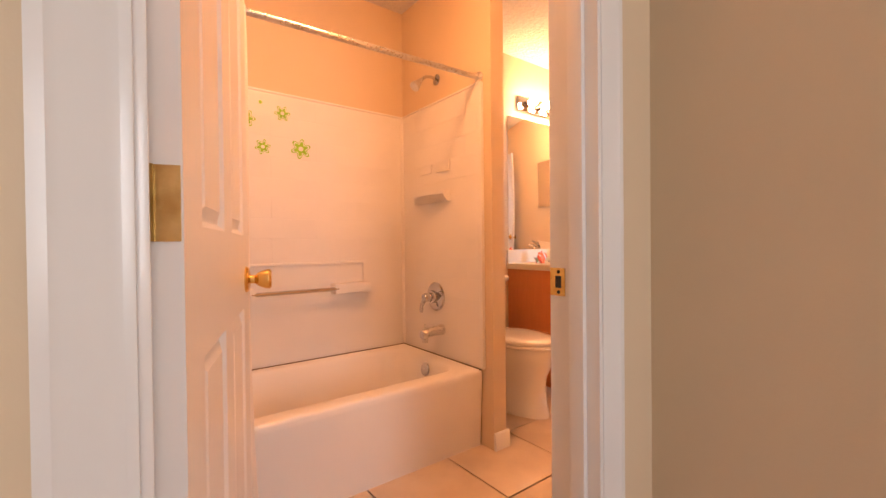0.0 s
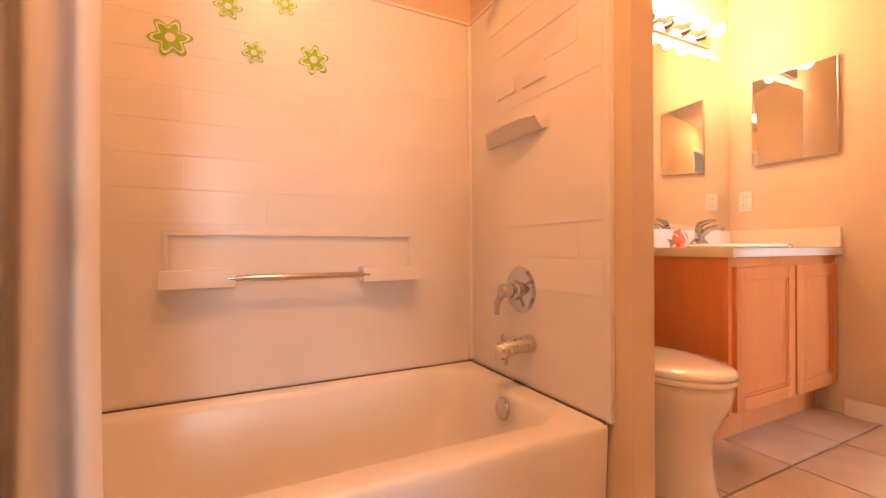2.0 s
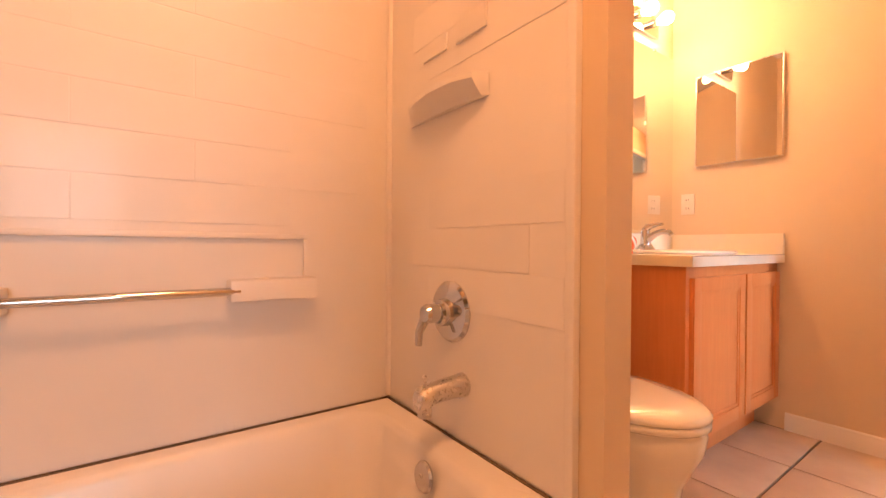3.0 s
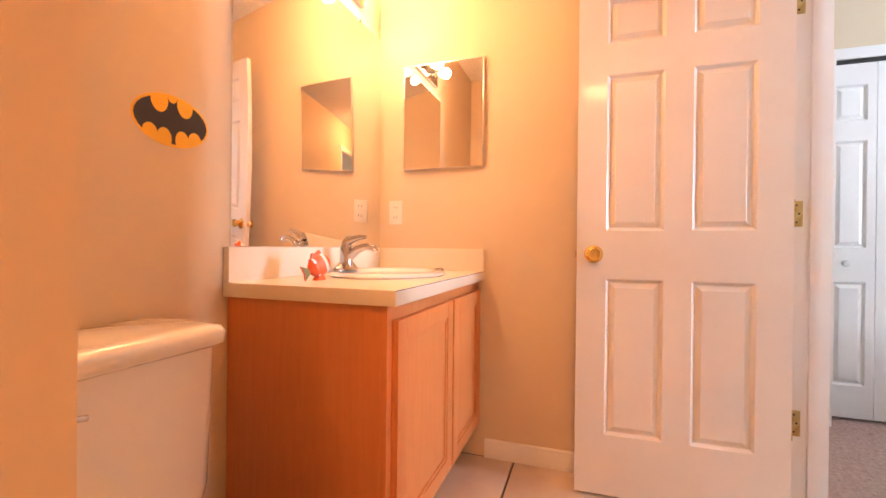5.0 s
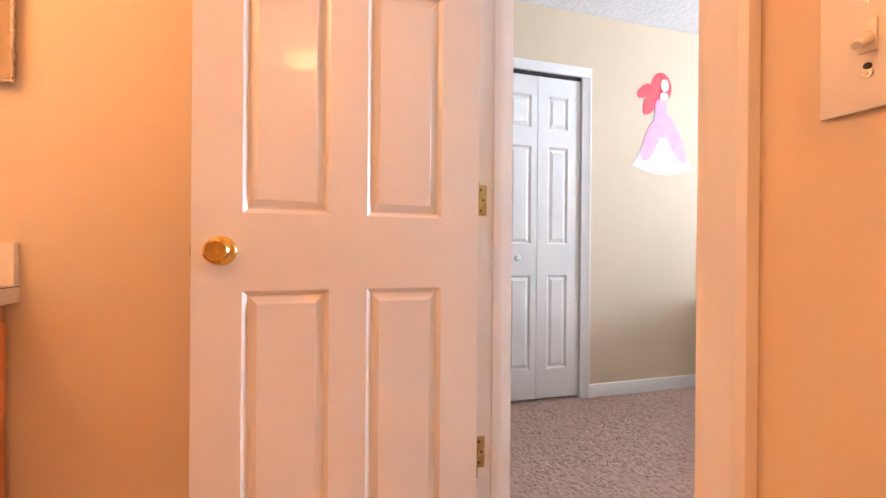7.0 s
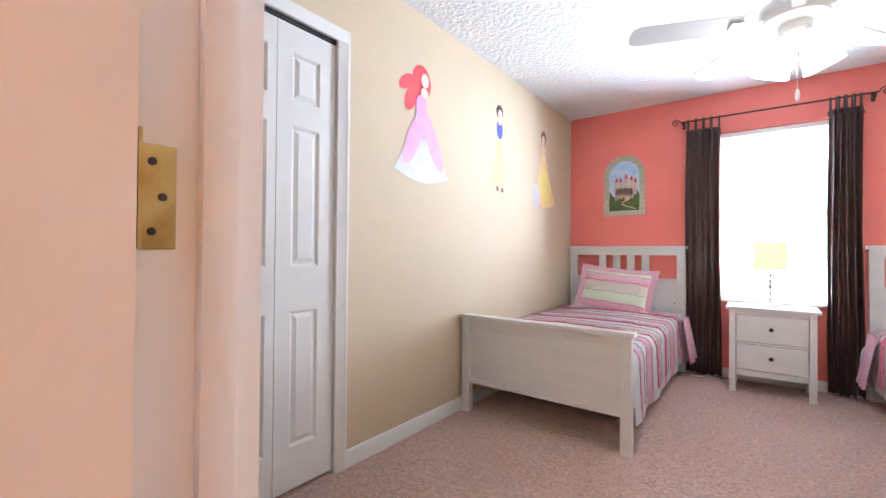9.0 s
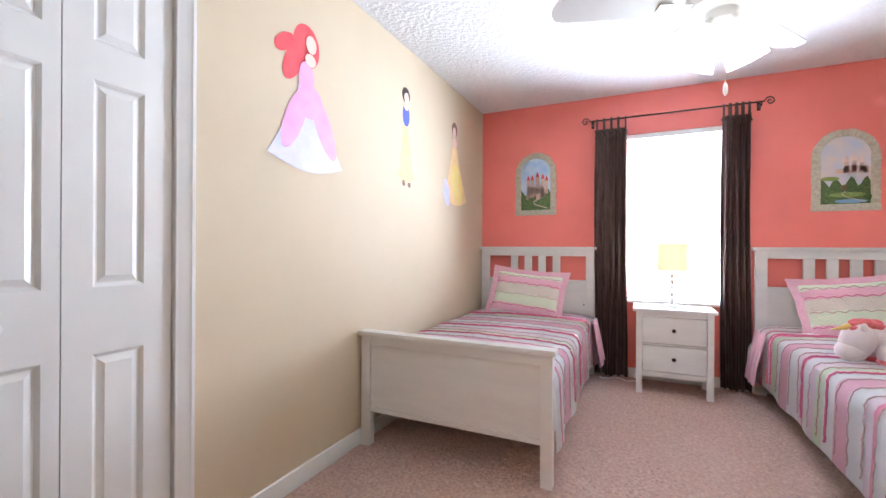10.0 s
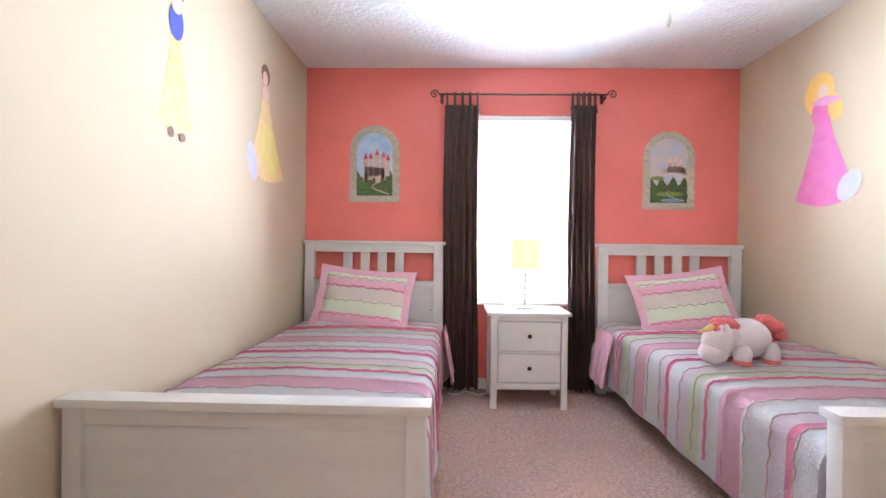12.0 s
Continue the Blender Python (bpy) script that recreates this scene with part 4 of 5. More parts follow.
def outlet(m):
    t = thing("power_outlet", m, "cream duplex power outlet plate", "outlet")
    part("plate", B(-0.035, -0.006, -0.058, 0.035, -0.0003, 0.058, 0.002), PLASTIC, t)
    for z in (-0.024, 0.024):
        s = part("socket", B(-0.017, -0.0085, z - 0.016, 0.017, -0.0065, z + 0.016, 0.001), PLASTIC, t)
        for x in (-0.007, 0.007):
            part("slot", B(x - 0.0012, -0.0092, z - 0.004, x + 0.0012, -0.0086, z + 0.006), DARK, s)


outlet(pose(X_BE, 2.670, 1.118, 0, 0, -90))


sw = thing("light_switch", pose(2.746, Y_D1, 1.112), "cream double toggle light switch plate", "light switch")
part("plate", B(-0.058, 0.0005, -0.058, 0.058, 0.006, 0.058, 0.002), PLASTIC, sw)
for x, up in ((-0.024, 1), (0.024, -1)):
    part("toggle", tube(bmesh.new(), [(x, 0.004, 0), (x, 0.012, 0.004 * up), (x, 0.020, 0.010 * up)], [0.005, 0.0048, 0.0035], 10), PLASTIC, sw)
    part("bezel", B(x - 0.006, 0.0062, -0.013, x + 0.006, 0.0075, 0.013, 0.0005), PLASTIC, sw)
    for z in (-0.030, 0.030):
        part("screw", cyl(bmesh.new(), (x, 0.005, z), (x, 0.0073, z), 0.0032, n=10), STEEL, sw)
part("indicator", cyl(bmesh.new(), (0.024, 0.005, -0.024), (0.024, 0.0078, -0.024), 0.0026, n=10), DARK, sw)

od = thing("oval_decal", pose(2.672, Y_N - 0.0003, 1.256, 90, 0, 0) @ pose(0, 0, 0, 0, 0, 2), "yellow and black oval vinyl sticker above the toilet", "wall decal")
part("yellow_oval", prism(bmesh.new(), oval(0, 0, 0.102, 0.064), pose(0, 0, 0), 0.0008), YELLOW, od)
part("black_oval", prism(bmesh.new(), oval(0, 0, 0.097, 0.057), pose(0, 0, 0.0008), 0.0006), BLACKV, od)
for x, z, rx, rz in ((-0.034, 0.045, 0.022, 0.030), (0.034, 0.045, 0.022, 0.030), (0.0, 0.060, 0.013, 0.016), (-0.060, -0.040, 0.019, 0.024), (-0.024, -0.046, 0.019, 0.026), (0.024, -0.046, 0.019, 0.026), (0.060, -0.040, 0.019, 0.024)):
    part("yellow_scallop", prism(bmesh.new(), [(px, pz) for px, pz in oval(x, z, rx, rz) if (px / 0.102) ** 2 + (pz / 0.064) ** 2 < 0.98], pose(0, 0, 0.0014), 0.0004), YELLOW, od)

# ---- bedroom ----
def bed(cx, group):
    """A bed with its head at the coral wall; local origin at the head end's centre on the floor, y towards the foot."""
    t = thing("bed_frame", pose(cx, Y_S + 0.016, 0), "white painted wooden single bed with slatted headboard", "bed", group)
    W, L, hw = 1.045, 2.0, 0.5225
    hb = part("headboard", B(-hw + 0.07, 0.012, 0.22, hw - 0.07, 0.034, 0.775, 0.002), WHITEW, t)
    for s in (-1, 1):
        part("post", B(s * hw - 0.0 if s < 0 else hw - 0.075, 0.002, 0, -hw + 0.075 if s < 0 else hw, 0.046, 1.085, 0.003), WHITEW, t)
    part("cap_rail", B(-hw - 0.016, -0.006, 1.0855, hw + 0.016, 0.056, 1.112, 0.004), WHITEW, hb)
    part("upper_rail", B(-hw + 0.0755, 0.006, 1.028, hw - 0.0755, 0.042, 1.085, 0.002), WHITEW, hb)
    part("middle_rail", B(-hw + 0.0755, 0.006, 0.7755, hw - 0.0755, 0.042, 0.815, 0.002), WHITEW, hb)
    for x in (-0.223, -0.094, 0.036, 0.167):
        part("slat", B(x, 0.013, 0.8155, x + 0.066, 0.034, 1.0275, 0.002), WHITEW, hb)
    part("cross_hole", cyl(bmesh.new(), (-0.43, 0.032, 0.60), (-0.43, 0.035, 0.60), 0.006, n=10), DARK, hb)
    fb = part("footboard", B(-hw + 0.055, L - 0.036, 0.195, hw - 0.055, L - 0.018, 0.60, 0.002), WHITEW, t)
    for x0, x1 in ((-hw, -hw + 0.055), (hw - 0.055, hw)):
        part("leg", B(x0, L - 0.050, 0, x1, L, 0.6055, 0.003), WHITEW, t)
    part("foot_rail", B(-hw + 0.0555, L - 0.043, 0.555, hw - 0.0555, L - 0.008, 0.6055, 0.003), WHITEW, fb)
    part("foot_bottom_rail", B(-hw + 0.0555, L - 0.043, 0.190, hw - 0.0555, L - 0.010, 0.215, 0.003), WHITEW, fb)
    part("foot_cap", B(-hw - 0.014, L - 0.062, 0.606, hw + 0.014, L + 0.012, 0.632, 0.004), WHITEW, fb)
    for s in (-1, 1):
        part("side_rail", B(s * hw + (0.015 if s < 0 else -0.035), 0.05, 0.21, s * hw + (0.035 if s < 0 else -0.015), L - 0.055, 0.33, 0.002), WHITEW, t)
    return t


def quilt(cx, group, side):
    """Quilt over a mattress; local y from the head to the foot. side: the side on which a corner hangs out."""
    t = thing("quilt", pose(cx, Y_S + 0.016, 0), "quilted pink, white and sage striped bedspread with ruffled seams", "bedspread", group)
    half, y0, y1, top, drop = 0.515, 0.075, 1.93, 0.52, 0.40
    nu, nv = 72, 110
    bm = bmesh.new()
    rnd = random.Random(3)
    grid = []
    span = half * 2 + 2 * drop
    for j in range(nv + 1):
        v = j / nv
        y = y0 + (y1 - y0) * v
        row = []
        for i in range(nu + 1):
            s = -span / 2 + span * i / nu
            a = abs(s)
            sg = 1 if s >= 0 else -1
            r = 0.05
            if a < half - r:
                x, z = a, top
            elif a < half - r + r * 1.5708:
                q = (a - (half - r)) / r
                x, z = half - r + r * math.sin(q), top - r + r * math.cos(q)
            else:
                x, z = half + 0.006 * math.sin(16 * y + 2 * sg), top - r - (a - (half - r + r * 1.5708))
                x += 0.035 * (top - z) * (1 + 0.5 * math.sin(11 * y))
            crown = 0.018 * (1 - (a / half) ** 2) if a < half else 0
            z += crown + 0.006 * noise.noise((x * sg * 5, y * 5, 3.1)) + 0.003 * noise.noise((x * sg * 16, y * 16, 1.2))
            if sg == side and v < 0.14 and a > half:
                x += 0.05 * (1 - v / 0.14) * min(1, (a - half) / 0.15)
            row.append((sg * x, y, max(z, 0.14)))
        grid.append(row)
    vs = [[bm.verts.new(p) for p in r] for r in grid]
    for a, b in zip(vs, vs[1:]):
        for i in range(nu):
            bm.faces.new((a[i], a[i + 1], b[i + 1], b[i]))
    geo = bmesh.ops.solidify(bm, geom=bm.faces[:], thickness=-0.008)
    part("cloth", bm, QUILT, t, smooth=70)
    # ruffled seams follow the cloth
    for k, yy in enumerate((0.16, 0.30, 0.42, 0.47, 0.60, 0.72, 0.86, 0.98, 1.06, 1.20, 1.30, 1.38, 1.50, 1.62, 1.74, 1.86)):
        j = min(nv, int((yy - y0) / (y1 - y0) * nv))
        pts = []
        for i in range(4, nu - 3):
            p0, p1 = Vector(grid[j][i]), Vector(grid[j][i + 1])
            for q in (0, 0.5):
                p = p0.lerp(p1, q)
                a = abs(p.x)
                n = Vector((0, 0, 1)) if a < half - 0.03 else Vector((1 if p.x > 0 else -1, 0, 0.3))
                w = len(pts)
                pts.append(p + n * (0.003 + 0.003 * rnd.random()) + Vector((0, 0.004 * math.sin(w * 0.9) + 0.003 * math.sin(w * 0.07 + k), 0)))
        deep = k in (2, 3, 8, 11)
        part("ruffle", tube(bmesh.new(), pts, 0.005 if deep else 0.0026, 6), DEEPPINK if deep else SEAM, t)
    m = tagged(new("mattress", mesh("mattress", B(-0.50, 0.07, 0.33, 0.50, 1.935, 0.505, 0.05), WHITEV)), "white mattress under the bedspread", "mattress", group)
    m.matrix_world = pose(cx, Y_S + 0.016, 0)
    b = tagged(new("head_blanket", mesh("head_blanket", curtain_sheet(bmesh.new(), 0, 0.30, 0, -0.36, 0.0, 3, 0.010, rows=10, thick=0.006, seed=5), PINKC)), "pink quilted underside of the bedspread folded out at the head", "bedspread", group)
    b.matrix_world = pose(cx + side * (half + 0.022), Y_S + 0.09, 0.50, 0, 0, 90) @ pose(0, 0, 0, -10 * side, 0, 0)
    return t


def pillow(m, label):
    """A stuffed sham with a flat flange: x across, y up its length, z thickness."""
    t = thing("pillow", m, label, "pillow", "pillows on the beds")
    w, h = 0.305, 0.205
    for nm, k, mat in (("cushion", 0, SHAM), ("flange", 1, PINKC)):
        bm = bmesh.new()
        n = 30
        ww, hh = (w, h) if k == 0 else (w + 0.045, h + 0.045)
        for s in (-1, 1):
            vs = {}
            for i in range(n + 1):
                for j in range(n + 1):
                    u, v = 2 * i / n - 1, 2 * j / n - 1
                    z = 0.075 * (max(0, (1 - u ** 4) * (1 - v ** 4))) ** 0.5 if k == 0 else 0.005 + 0.004 * math.sin(26 * u) * math.sin(22 * v)
                    pin = 1 - 0.05 * (u * u * v * v < 0.2) * abs(u * v)
                    z += 0.004 * noise.noise((u * 3, v * 3, s)) if k == 0 else 0
                    x = ww * u * (1 - 0.05 * (1 - v * v) * abs(u)) * pin
                    y = hh * v * (1 - 0.06 * (1 - u * u) * abs(v)) * pin
                    bend = 0.03 * u * u * (k + 0.4)
                    vs[i, j] = bm.verts.new((x, y, s * z + bend * 0.4))
            for i in range(n):
                for j in range(n):
                    bm.faces.new((vs[i, j], vs[i + 1, j], vs[i + 1, j + 1], vs[i, j + 1]))
        part(nm, bm, mat, t, smooth=70)
    rnd = random.Random(8)
    for y, mt in ((-0.125, DEEPPINK), (-0.02, SEAM), (0.085, DEEPPINK), (0.155, SEAM)):
        pts = []
        for i in range(61):
            u = (2 * i / 60 - 1) * 0.96
            v = y / h
            z = 0.075 * (max(0, (1 - u ** 4) * (1 - v ** 4))) ** 0.5
            pts.append((w * u * (1 - 0.05 * (1 - v * v) * abs(u)), y * (1 - 0.06 * (1 - u * u) * abs(v)) + 0.006 * math.sin(i * 0.9) + 0.004 * math.sin(i * 0.3), z + 0.012 * u * u + 0.002))
        part("ruffle", tube(bmesh.new(), pts, 0.003, 6), mt, t)
    return t


BED1, BED2 = 4.310, 2.120
bed(BED1, "the two beds")
bed(BED2, "the two beds")
quilt(BED1, "bedspreads", -1)
quilt(BED2, "bedspreads", 1)
pillow(pose(4.345, -2.83, 0.680, 66, 0, 180) @ pose(0, 0, 0, 0, 0, -5), "pink, white and sage striped pillow leaning on the headboard")
pillow(pose(2.115, -2.83, 0.690, 66, 0, 180) @ pose(0, 0, 0, 0, 0, 7), "pink and sage striped pillow tilted on the second bed")


def nightstand():
    t = thing("nightstand", pose(2.930, -3.015, 0), "white painted nightstand with two drawers", "nightstand")
    W, D, Z = 0.545, 0.345, 0.644
    part("top", B(-0.005, -0.005, Z - 0.022, W + 0.005, D + 0.012, Z, 0.004), WHITEW, t)
    for x in (0.018, W - 0.018 - 0.042):
        for y in (0.01, D - 0.047):
            part("leg", B(x, y, 0, x + 0.042, y + 0.042, Z - 0.0225, 0.003), WHITEW, t)
    for x in (0.026, W - 0.026 - 0.016):
        part("side_panel", B(x, 0.05, 0.14, x + 0.016, D - 0.05, Z - 0.0225), WHITEW, t)
    part("back_panel", B(0.061, 0.014, 0.14, W - 0.061, 0.026, Z - 0.0225), WHITEW, t)
    part("top_rail", B(0.0605, D - 0.040, Z - 0.058, W - 0.0605, D - 0.014, Z - 0.0225, 0.002), WHITEW, t)
    part("bottom_rail", B(0.0605, D - 0.040, 0.130, W - 0.0605, D - 0.014, 0.172, 0.002), WHITEW, t)
    part("divider", B(0.0605, D - 0.040, 0.370, W - 0.0605, D - 0.014, 0.382, 0.002), WHITEW, t)
    part("inner_dark", B(0.0605, 0.03, 0.145, W - 0.0605, D - 0.042, 0.155), WHITEW, t)
    for z0, z1 in ((0.176, 0.366), (0.386, 0.582)):
        d = part("drawer", B(0.064, D - 0.034, z0, W - 0.064, D - 0.010, z1, 0.003), WHITEW, t)
        part("knob", lathe(bmesh.new(), [(0.006, 0), (0.006, 0.010), (0.012, 0.014), (0.0145, 0.021), (0.011, 0.028), (0.002, 0.030)], pose(W / 2, D - 0.010, (z0 + z1) / 2 + 0.005, -90)), IRON, d, "round black knob")


nightstand()


def table_lamp():
    t = thing("table_lamp", pose(3.205, -2.86, 0.6445), "small lit table lamp with cream drum shade", "lamp")
    part("base", lathe(bmesh.new(), [(0.060, 0), (0.060, 0.012), (0.057, 0.016), (0.010, 0.018)], n=40), STEEL, t)
    prof = [(0.006, 0.017)]
    for k in range(5):
        z = 0.03 + k * 0.048
        prof += [(0.006, z), (0.013, z + 0.010), (0.015, z + 0.022), (0.013, z + 0.034), (0.006, z + 0.044)]
    part("stem", lathe(bmesh.new(), prof + [(0.005, 0.30)]), STEEL, t)
    bm = bmesh.new()
    n = 48
    for r0 in (0.108, 0.106):
        lo = [bm.verts.new((r0 * math.cos(2 * math.pi * i / n), r0 * math.sin(2 * math.pi * i / n), 0.285)) for i in range(n)]
        hi = [bm.verts.new((r0 * math.cos(2 * math.pi * i / n), r0 * math.sin(2 * math.pi * i / n), 0.495)) for i in range(n)]
        for i in range(n):
            bm.faces.new((lo[i], lo[(i + 1) % n], hi[(i + 1) % n], hi[i]))
    part("shade", bm, SHADE, t, "glowing cream cloth drum shade")
    for z in (0.283, 0.492):
        part("shade_ring", tube(bmesh.new(), [(0.108 * math.cos(2 * math.pi * i / 40), 0.108 * math.sin(2 * math.pi * i / 40), z) for i in range(41)], 0.0022, 6), STEEL, t)


table_lamp()

# window: frame, glass, blind
wd = thing("window_1", pose(0, 0, 0), "white framed window with a white blind, bright daylight outside", "window")
wd["kind"] = "structure"
WX0, WX1, WZ0, WZ1, WY = 2.815, 3.545, 0.64, 2.08, Y_S - 0.10
for q in ((WX0, WZ0, WX0 + 0.035, WZ1), (WX1 - 0.035, WZ0, WX1, WZ1), (WX0 + 0.0355, WZ0, WX1 - 0.0355, WZ0 + 0.035), (WX0 + 0.0355, WZ1 - 0.035, WX1 - 0.0355, WZ1), (WX0 + 0.0355, 1.35, WX1 - 0.0355, 1.385)):
    part("frame_bar", B(q[0], WY - 0.02, q[1], q[2], WY + 0.025, q[3], 0.003), TRIM, wd)
for z0, z1 in ((WZ0 + 0.035, 1.35), (1.385, WZ1 - 0.035)):
    g = part("pane", B(WX0 + 0.035, WY - 0.003, z0, WX1 - 0.035, WY + 0.003, z1), GLASS, wd)
    g.visible_shadow = False
part("sill", B(WX0 + 0.001, Y_S - 0.072, WZ0 + 0.0005, WX1 - 0.001, Y_S + 0.022, WZ0 + 0.02, 0.004), TRIM, wd)
bl = thing("window_blind", pose(0, 0, 0), "white horizontal slat blind, slats open", "blind")
part("head_rail", B(WX0 + 0.006, Y_S - 0.055, WZ1 - 0.045, WX1 - 0.006, Y_S - 0.012, WZ1 - 0.004, 0.003), SLAT, bl)
slm = mesh("slat", B(WX0 + 0.01, -0.0125, -0.0006, WX1 - 0.01, 0.0125, 0.0006), SLAT)
for i in range(60):
    s = new("slat", slm)
    s.parent, s.location, s.rotation_euler = bl, (0, Y_S - 0.036, WZ0 + 0.05 + i * 0.0224), (radians(18), 0, 0)
part("bottom_rail", B(WX0 + 0.01, Y_S - 0.050, WZ0 + 0.024, WX1 - 0.01, Y_S - 0.022, WZ0 + 0.04, 0.003), SLAT, bl)
for x in (WX0 + 0.12, WX1 - 0.12):
    part("ladder_cord", tube(bmesh.new(), [(x, Y_S - 0.0215, WZ0 + 0.03), (x, Y_S - 0.0215, WZ1 - 0.05)], 0.0008, 5), SLAT, bl)

# curtain rod and curtains
RY, RZ = Y_S + 0.075, 2.205
cr = thing("curtain_rod", pose(0, 0, 0), "dark iron curtain rod with scroll finials", "curtain rod")
part("rod", cyl(bmesh.new(), (2.60, RY, RZ), (3.83, RY, RZ), 0.0065), IRON, cr)
for x, s in ((2.60, -1), (3.83, 1)):
    spiral = [(x + s * (0.040 - (0.034 * (1 - k / 26)) * math.cos(k * 0.42)), RY, RZ + 0.034 * (1 - k / 26) * math.sin(k * 0.42)) for k in range(24)]
    part("finial", tube(bmesh.new(), [(x - s * 0.01, RY, RZ)] + spiral, 0.0045, 8), IRON, cr)
    bx = x - s * 0.075 + s * 0.06
    part("bracket", B(bx - 0.006, Y_S + 0.001, RZ - 0.03, bx + 0.006, RY + 0.008, RZ - 0.012, 0.002), IRON, cr)
    part("bracket_plate", B(bx - 0.012, Y_S + 0.0005, RZ - 0.045, bx + 0.012, Y_S + 0.004, RZ + 0.025, 0.001), IRON, cr)
for k, (x0, x1) in enumerate(((3.535, 3.785), (2.675, 2.862))):
    c = thing("curtain", pose(0, 0, 0), "dark brown tab-top curtain hanging in folds", "curtain", "window curtains")
    part("cloth", curtain_sheet(bmesh.new(), x0, x1, RY, 0.02, RZ - 0.10, 5, 0.026, flare=0.05, seed=11 + k, rows=34), CURTAIN, c, smooth=60)
    part("top_band", curtain_sheet(bmesh.new(), x0, x1, RY + 0.016, RZ - 0.145, RZ - 0.085, 5, 0.016, rows=4, seed=11 + k), CURTAIN, c, smooth=60)
    for i in range(5):
        x = x0 + 0.012 + (x1 - x0 - 0.024) * i / 4
        part("tab", tube(bmesh.new(), [(x, RY + 0.012, RZ - 0.10), (x, RY + 0.011, RZ - 0.02), (x, RY + 0.008, RZ + 0.007), (x, RY - 0.002, RZ + 0.010), (x, RY - 0.010, RZ), (x, RY - 0.011, RZ - 0.10)], 0.010 if i % 4 else 0.007, 6), CURTAIN, c)
        part("button", ball(bmesh.new(), (x, RY + 0.040, RZ - 0.112), 0.007, n=10), IRON, c)


# arched stone-framed castle pictures
def arch_decal(cx, z0, m_sky, m_land, water):
    w, h = 0.392, 0.59
    t = thing("arch_decal", pose(cx, Y_S + 0.0005, z0, 90, 0, 180), "vinyl decal of a stone arch with a castle view", "wall decal", "arch decals")
    rr, base = w / 2 - 0.008, h - w / 2
    inner, rise = w / 2 - 0.058, base
    def arch(r, zlo, n=18):
        return [(-r, zlo)] + [(r, zlo)] + [(r * math.cos(math.pi * i / n), rise + r * math.sin(math.pi * i / n)) for i in range(n + 1)]
    part("backing", prism(bmesh.new(), arch(rr - 0.004, 0.006), pose(0, 0, 0), 0.0008), STONE, t)
    part("sky", prism(bmesh.new(), arch(inner, 0.05), pose(0, 0, 0.0008), 0.0006), m_sky, t)
    rnd = random.Random(int(cx * 10))
    hill = [(-inner, 0.05), (inner, 0.05)] + [(inner - 2 * inner * i / 16, 0.20 + 0.03 * math.sin(i * 1.3) + 0.02 * rnd.random()) for i in range(17)]
    part("far_hill", prism(bmesh.new(), hill, pose(0, 0, 0.0014), 0.0004), m_land, t)
    cs = bmesh.new()
    if water:
        for x, z, cw, ch in ((-0.01, 0.27, 0.13, 0.05), (-0.055, 0.265, 0.06, 0.035), (-0.005, 0.28, 0.024, 0.07), (0.035, 0.28, 0.026, 0.075), (0.078, 0.28, 0.022, 0.06), (0.10, 0.26, 0.03, 0.05)):
            box(cs, x, z, 0.0018, x + cw, z + ch, 0.0026)
    else:
        for x, z, cw, ch in ((-0.075, 0.13, 0.15, 0.14), (-0.085, 0.13, 0.03, 0.20), (-0.045, 0.2, 0.03, 0.13), (0.0, 0.2, 0.035, 0.16), (0.05, 0.15, 0.035, 0.19), (0.09, 0.2, 0.025, 0.12)):
            box(cs, x, z, 0.0018, x + cw, z + ch, 0.0026)
    part("castle", cs, CASTLE, t)
    rf = bmesh.new()
    for x, z in (((0.007, 0.35), (0.048, 0.355), (0.089, 0.34)) if water else ((-0.07, 0.33), (-0.03, 0.33), (0.017, 0.36), (0.067, 0.34), (0.102, 0.32))):
        prism(rf, [(x - 0.017, z), (x + 0.017, z), (x, z + 0.05)], pose(0, 0, 0.002), 0.0008)
    part("roofs", rf, REDV if not water else SKINV, t)
    gate = bmesh.new()
    prism(gate, oval(-0.005, 0.16, 0.012, 0.028), pose(0, 0, 0.0026), 0.0004)
    part("gate", gate, BROWNV, t)
    for k in range(7):
        x = -inner + 0.03 + k * (2 * inner - 0.06) / 6
        part("shrub", prism(bmesh.new(), [(x + (0.030 + 0.008 * rnd.random()) * math.cos(2 * math.pi * i / 14), 0.09 + 0.02 * (k % 3) + (0.034 + 0.01 * rnd.random()) * math.sin(2 * math.pi * i / 14)) for i in range(14)], pose(0, 0, 0.0028), 0.0005 + 0.0002 * k), HILL, t)
    part("path", tube(bmesh.new(), [(0.0, 0.14, 0.0045), (-0.02, 0.12, 0.0045), (0.0, 0.10, 0.0045), (0.06, 0.08, 0.0045), (0.11, 0.062, 0.0045)], 0.004 if not water else 0.002, 6), CASTLE, t)
    if water:
        part("meadow", prism(bmesh.new(), oval(-0.085, 0.232, 0.052, 0.016), pose(0, 0, 0.0040), 0.0004), MEADOW, t)
        part("meadow", prism(bmesh.new(), oval(0.01, 0.115, 0.10, 0.018), pose(0, 0, 0.0043), 0.0004), MEADOW, t)
        part("pond", prism(bmesh.new(), oval(0.03, 0.068, 0.09, 0.014), pose(0, 0, 0.0046), 0.0006), POND, t)
    for s in (-1, 1):
        z = 0.055
        while z < rise - 0.01:
            hh = rnd.uniform(0.026, 0.042)
            a, b = sorted((s * (inner - 0.003 * rnd.random()), s * (rr + 0.006 * rnd.random())))
            part("stone", B(a, z + 0.001, 0.001, b, min(rise, z + hh - 0.002), 0.004, 0.001), STONE, t)
            z += hh
    n = 13
